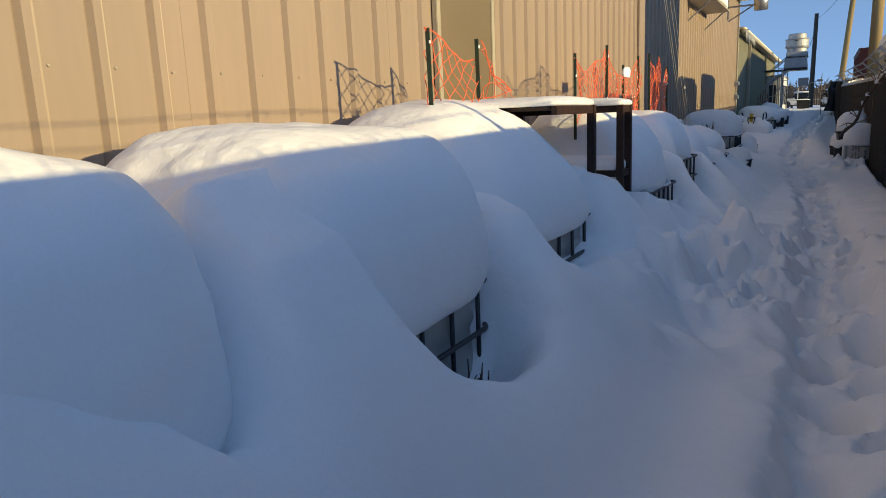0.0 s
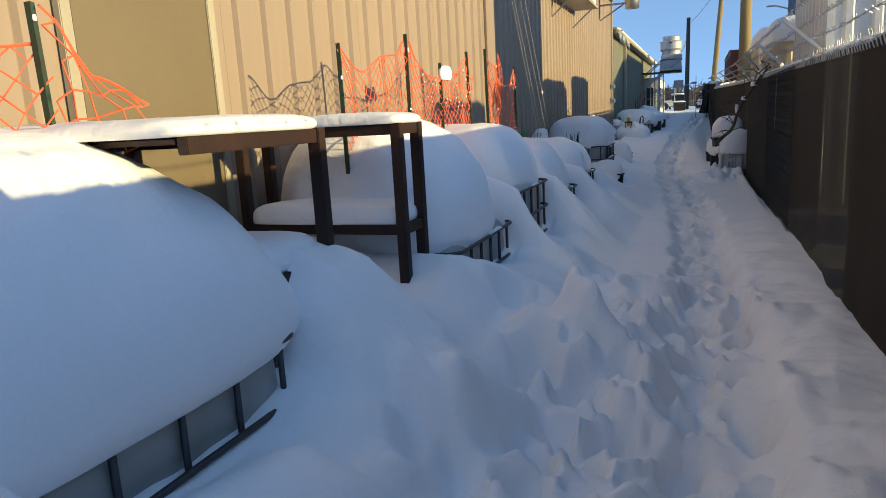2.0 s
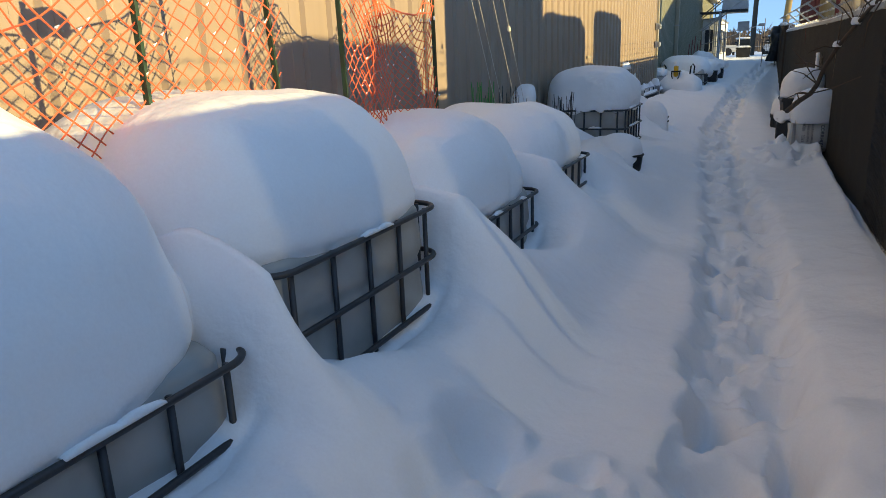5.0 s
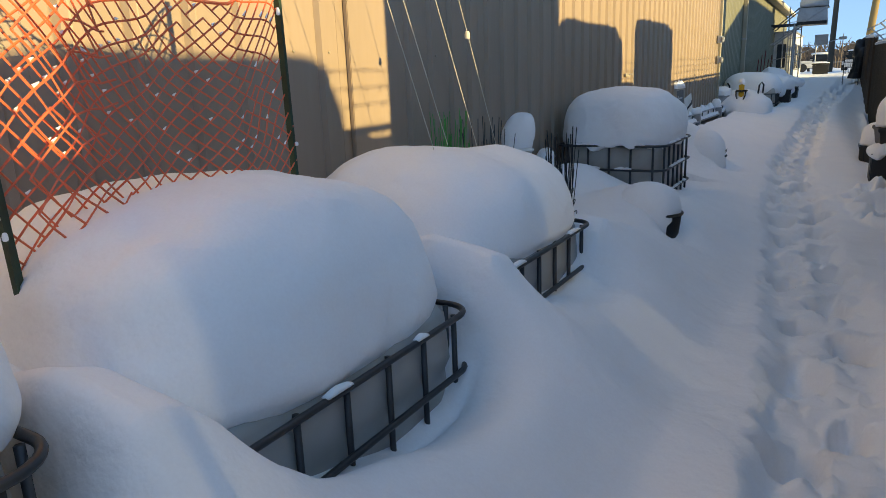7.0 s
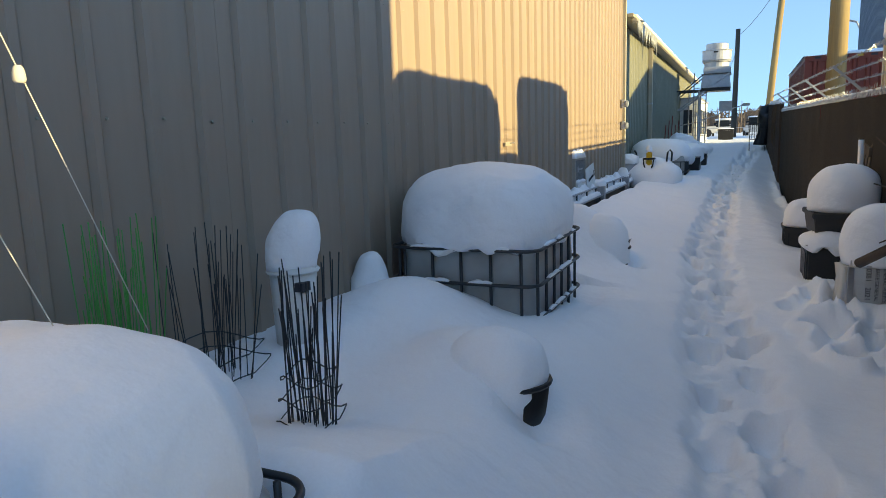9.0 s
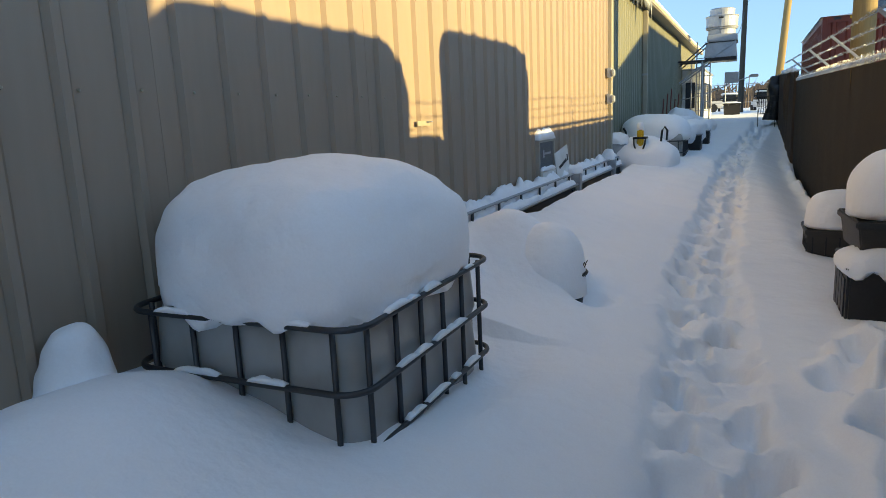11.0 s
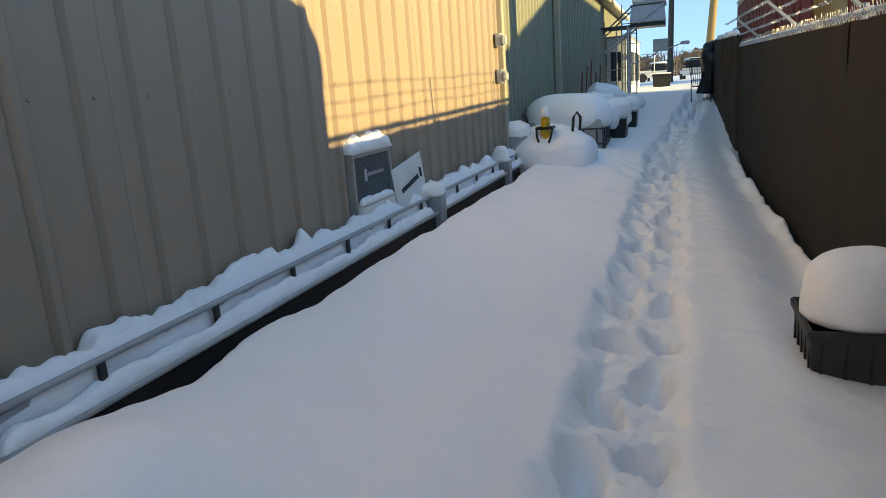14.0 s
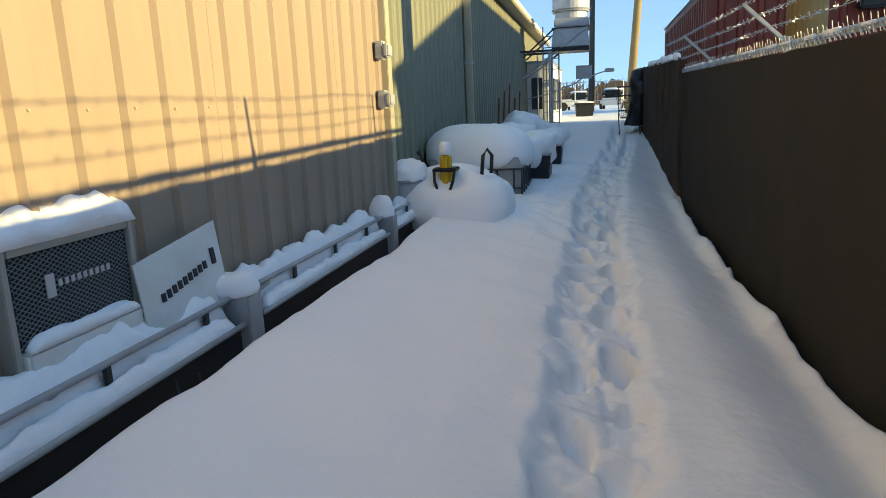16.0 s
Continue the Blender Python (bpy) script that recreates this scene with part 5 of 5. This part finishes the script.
part("tray_snow", snow_strip(-W2 + 0.05, W2 - 0.05, 0.045, 0.09, 0.074, 0.045, 3, 0.02), SNOW, ac, smooth=True)
sign = thing("cardboard_sign", (-2.295, 19.46, 0.60), "white printed sheet leaning on the wall behind the rail", "sign")
bm = bmesh.new()
front = [bm.verts.new(p) for p in ((0.0, -0.30, 0.0), (0.0, 0.29, 0.02), (-0.045, 0.29, 0.39), (-0.045, -0.30, 0.31))]
rear = [bm.verts.new(v.co + Vector((-0.008, 0, 0))) for v in front]
bm.faces.new(front)
bm.faces.new(rear[::-1])
for i in range(4):
    bm.faces.new((front[i], rear[i], rear[(i + 1) % 4], front[(i + 1) % 4]))
part("sheet", bm, WHITE, sign)
for i in range(9):
    y = -0.19 + i * 0.04
    b = part("letter", boxed(-0.002, 0.004, y, y + 0.024, 0.0, 0.035), INK, sign)
    b.matrix_basis = pose(-0.0125 - 0.0006 * i, 0, 0.13 + 0.008 * i, 0, -9, 0)
b = part("badge", boxed(-0.002, 0.004, 0.20, 0.235, 0.0, 0.075, bevel=0.0015), INK, sign)
b.matrix_basis = pose(-0.0185, 0, 0.20, 0, -7.5, 0)

# snow-covered cart with a yellow handle, and the tote behind it
wagon = thing("garden_cart", (-1.93, 23.25, 0.36), "cart buried in snow, its yellow handle and black grips showing", "cart")
part("tray", boxed(-0.52, 0.52, -0.45, 0.5, 0.0, 0.06, taper=0.1, bevel=0.02), BLACK, wagon)
part("snow", snow_cap(0, 0.02, 0.57, 0.52, 0.03, 0.60, power=2.8, n=72, rings=30, low=-8, sharp=1.5, lump=0.06, seed=61), SNOW, wagon, smooth=True)
part("handle_stem", boxed(-0.05, 0.05, -0.34, -0.22, 0.38, 0.70, bevel=0.025), YELLOW, wagon, "bright yellow plastic stem")
part("clamp", boxed(-0.11, 0.11, -0.38, -0.18, 0.54, 0.575, bevel=0.01), BLACK, wagon)
for x in (-0.095, 0.095):
    part("clamp_arm", tubed([(x, -0.36, 0.56), (x * 0.9, -0.40, 0.46), (x * 0.6, -0.41, 0.38)], 0.014, n=6), BLACK, wagon)
part("stem_snow", snow_cap(0, -0.28, 0.05, 0.06, 0.69, 0.81, power=2, n=18, rings=8, low=-10), SNOW, wagon, smooth=True)
for x, q in ((-0.24, -1), (0.30, 1)):
    part("grip", tubed([(x, -0.12, 0.46), (x + 0.02 * q, -0.13, 0.66), (x + 0.06 * q, -0.13, 0.72), (x + 0.1 * q, -0.12, 0.66), (x + 0.09 * q, -0.12, 0.5)][:3 if q < 0 else 5], 0.018, n=7), BLACK, wagon, smooth=True)
made = tote(24.1, 25.2, 0.80, x0=-2.45, x1=-1.35, depth=0.5, label="tote behind the cart, crusted with snow")
snow_on("wide cake of snow", -1.9, 24.65, 0.60, 0.58, 0.78, 1.28, parent=made, seed=62, power=2.8)
for i, (x, y, h, s) in enumerate(((-1.45, 25.7, 0.62, 0.30), (-1.75, 26.5, 0.75, 0.34), (-1.35, 27.2, 0.6, 0.26), (-1.7, 28.2, 0.8, 0.36), (-1.5, 29.3, 0.6, 0.3))):
    z = ground_z(x, y)
    cr = thing("crate", (x, y, z - 0.05), "dark plastic crate heaped with lumpy snow", "crate", "snowed-in crates")
    part("body", boxed(-s, s, -s, s, 0, h * 0.55, taper=0.08, bevel=0.015), BLACK, cr)
    part("rim", tubed(rounded(-s, s, -s, s, h * 0.55, 0.04), 0.014, n=5, closed=True), STEEL, cr)
    part("snow", snow_cap(0, 0, s * 1.12, s * 1.12, h * 0.28, h * 0.95, power=2.3, n=48, rings=18, low=-35, lump=0.2, seed=i + 70), SNOW, cr, smooth=True)
for i in range(5):
    st = thing("garden_stake", (-2.25 + 0.06 * i, 28.5 + 0.25 * i, 0.7), "thin red stake leaning by the olive wall", "stake", "red stakes")
    part("rod", tubed([(0, 0, 0), (0.05, 0, 0.9 + 0.12 * (i % 3))], 0.014), REDBOX, st)
hose = thing("tank_drum", (-2.3, 23.0, 0.45), "small grey tank at the corner, snow on top", "tank")
part("body", tubed([(0, 0, -0.1), (0, 0, 0.36)], 0.17, n=20), GALV, hose, smooth=True)
part("lid", tubed([(0, 0, 0.362), (0, 0, 0.385)], 0.178, n=20), GALV, hose)
part("snow", snow_cap(0, 0, 0.17, 0.18, 0.37, 0.56, power=2.2, n=36, rings=16, lump=0.16, seed=80), SNOW, hose, smooth=True)


# ---- along the fence ----
def planter(cx, cy, z0, s, h, turn, label, snow):
    p = thing("planter", (cx, cy, z0), label, "planter", "planters by the fence", turn=turn)
    bm = boxed(-s, s, -s, s, 0, h, taper=0.10, bevel=0.008)
    part("body", bm, PLANTER, p)
    for k in range(5 if h > 0.25 else 0):
        q = -s * 0.8 + s * 0.4 * k
        part("groove", boxed(q - 0.006, q + 0.006, -s * 0.985, -s * 0.95, 0.02, h - 0.06), BLACK, p)
        part("groove", boxed(-s * 0.985, -s * 0.95, q - 0.006, q + 0.006, 0.02, h - 0.06), BLACK, p)
    part("rim", boxed(-s - 0.012, s + 0.012, -s - 0.012, s + 0.012, h - 0.045, h, bevel=0.008), PLANTER, p)
    part("snow", snow_cap(0, 0, s * 0.98, s * 0.98, h - 0.005, h + snow, power=2.5, n=56, rings=22, low=-12, sharp=0.68, lump=0.04, seed=cx + cy), SNOW, p, smooth=True)
    return p


planter(0.42, 18.14, -0.02, 0.25, 0.32, 0, "square dark resin planter under a dome of snow", 0.30)
planter(0.53, 16.15, 0.49, 0.27, 0.20, 4, "square black planter stacked on a crate, tall snow hat", 0.40)
cr = thing("crate", (0.53, 16.12, 0.05), "black plastic crate under the stacked planter, snow on its ledge", "crate")
part("body", boxed(-0.29, 0.27, -0.29, 0.29, 0, 0.36, bevel=0.015), BLACK, cr)
for y in (-0.18, -0.06, 0.06, 0.18):
    part("slat", boxed(-0.298, -0.291, y - 0.045, y + 0.045, 0.05, 0.3), BLACK, cr)
part("rim", boxed(-0.30, 0.28, -0.30, 0.30, 0.36, 0.385, bevel=0.008), BLACK, cr)
part("ledge_snow", snow_cap(-0.03, -0.03, 0.32, 0.32, 0.32, 0.47, power=4, n=72, rings=14, low=-45, lump=0.09, seed=91, sharp=0.4, ragged=0.12), SNOW, cr, smooth=True)


def word(text, size, loc, rot, mat, parent):
    cu = bpy.data.curves.new("text", "FONT")
    cu.body, cu.size, cu.extrude = text, size, 0.001
    ob = new("print", cu)
    ob.data.materials.append(mat)
    ob.parent = parent
    ob.matrix_basis = pose(*loc, *rot)
    return ob


def sack(cx, cy, z0, label, seed, turn=8):
    s = thing("sack", (cx, cy, z0), label, "sack", turn=turn)
    bm = boxed(-0.25, 0.25, -0.15, 0.15, 0, 0.38, bevel=0.05)
    bmesh.ops.subdivide_edges(bm, edges=bm.edges[:], cuts=2, use_grid_fill=True)
    for v in bm.verts:
        v.co += Vector((noise.noise(v.co * 6 + Vector((seed, 0, 0))), noise.noise(v.co * 6 + Vector((0, seed, 0))), 0)) * 0.02
    part("bag", bm, SACK, s, smooth=True)
    for text, size, x in (("10381   2021  04", 0.045, -0.13), ("USAGE GENERAL", 0.032, -0.075), ("GENERAL PURPOSE", 0.032, -0.03), ("YCORRHIZAE", 0.055, 0.07)):
        word(text, size, (x, -0.172, 0.36), (90, 90, 0), INK, s)
    part("stripe", boxed(-0.235, -0.20, -0.17, -0.14, 0.1, 0.34), STEEL, s)
    part("stripe", boxed(0.16, 0.20, -0.171, -0.14, 0.06, 0.34), INK, s)
    part("snow", snow_cap(0.02, 0, 0.27, 0.21, 0.34, 0.74, power=2.2, n=56, rings=24, low=-25, lump=0.03, seed=seed, sharp=0.75), SNOW, s, smooth=True)


sack(0.60, 14.8, 0.13, "white printed growing-mix sack by the fence, capped with snow", 5)
# shrub and leaning boards
bush = thing("branch", (0.83, 11.6, 1.72), "bare broken branch hanging over the fence, bark peeling", "branch")
rng = random.Random(12)
tip = Vector((-0.48, 1.75, -1.05))
pts = [tip * (k / 8) + Vector((0.03 * math.sin(k * 1.3) - 0.05 * (k > 0), 0.03 * math.cos(k * 1.7), 0.05 * math.sin(k))) for k in range(9)]
limb = part("limb", tubed(pts, 0.012, n=8, r_end=0.026), TWIG, bush, smooth=True)
for k in range(1, 8):
    for q in range(2):
        d = Vector((rng.uniform(-0.25, 0.0), rng.uniform(-0.55, 0.35), rng.uniform(-0.1, 0.35)))
        tw = part("twig", tubed([pts[k], pts[k] + d * 0.5 + Vector((0, 0, 0.03)), pts[k] + d], 0.007, n=5, r_end=0.003), TWIG, limb)
long_twig = part("twig", tubed([pts[6], pts[6] + Vector((0.15, -0.3, 0.06)), pts[6] + Vector((0.36, -0.8, 0.2))], 0.007, n=5, r_end=0.004), TWIG, limb)
for k in (1, 2, 3):
    part("caught_snow", snow_cap(pts[k].x, pts[k].y, 0.03, 0.05, pts[k].z + 0.005, pts[k].z + 0.06, power=2, n=16, rings=8, low=-40, lump=0.03, seed=k), SNOW, limb, smooth=True)
for i in range(7):
    a = Vector((rng.uniform(-0.06, 0.0), rng.uniform(-0.9, 0.5), 0.02))
    d = Vector((rng.uniform(-0.2, 0.05), rng.uniform(-0.3, 0.3), rng.uniform(-0.45, 0.25)))
    part("stem", tubed([a, a + d * 0.6 + Vector((-0.04, 0, 0)), a + d], 0.006, n=5, r_end=0.003), TWIG, bush)
board = thing("pallet", (0.70, 16.9, 0.1), "dark slatted pallet leaning on the fence, snow on its edge", "pallet", turn=0)
for k in range(5):
    b = part("slat", boxed(-0.01, 0.01, -0.05, 0.05, 0, 1.15), GREYWOOD, board)
    b.matrix_basis = pose(-0.02, -0.3 + 0.15 * k, 0.02, 6, 4, 0)
for z in (0.15, 0.6, 1.05):
    b = part("rail", boxed(-0.03, -0.012, -0.36, 0.36, z, z + 0.08), GREYWOOD, board)
    b.matrix_basis = pose(-0.02, 0, 0.02, 6, 4, 0)
b = part("edge_snow", snow_strip(0.0, 1.1, -0.025, 0.025, 0.0, 0.03, 3, 0.03), SNOW, board, smooth=True)
b.matrix_basis = pose(-0.0, -0.36, 0.08, 84, 0, 4)
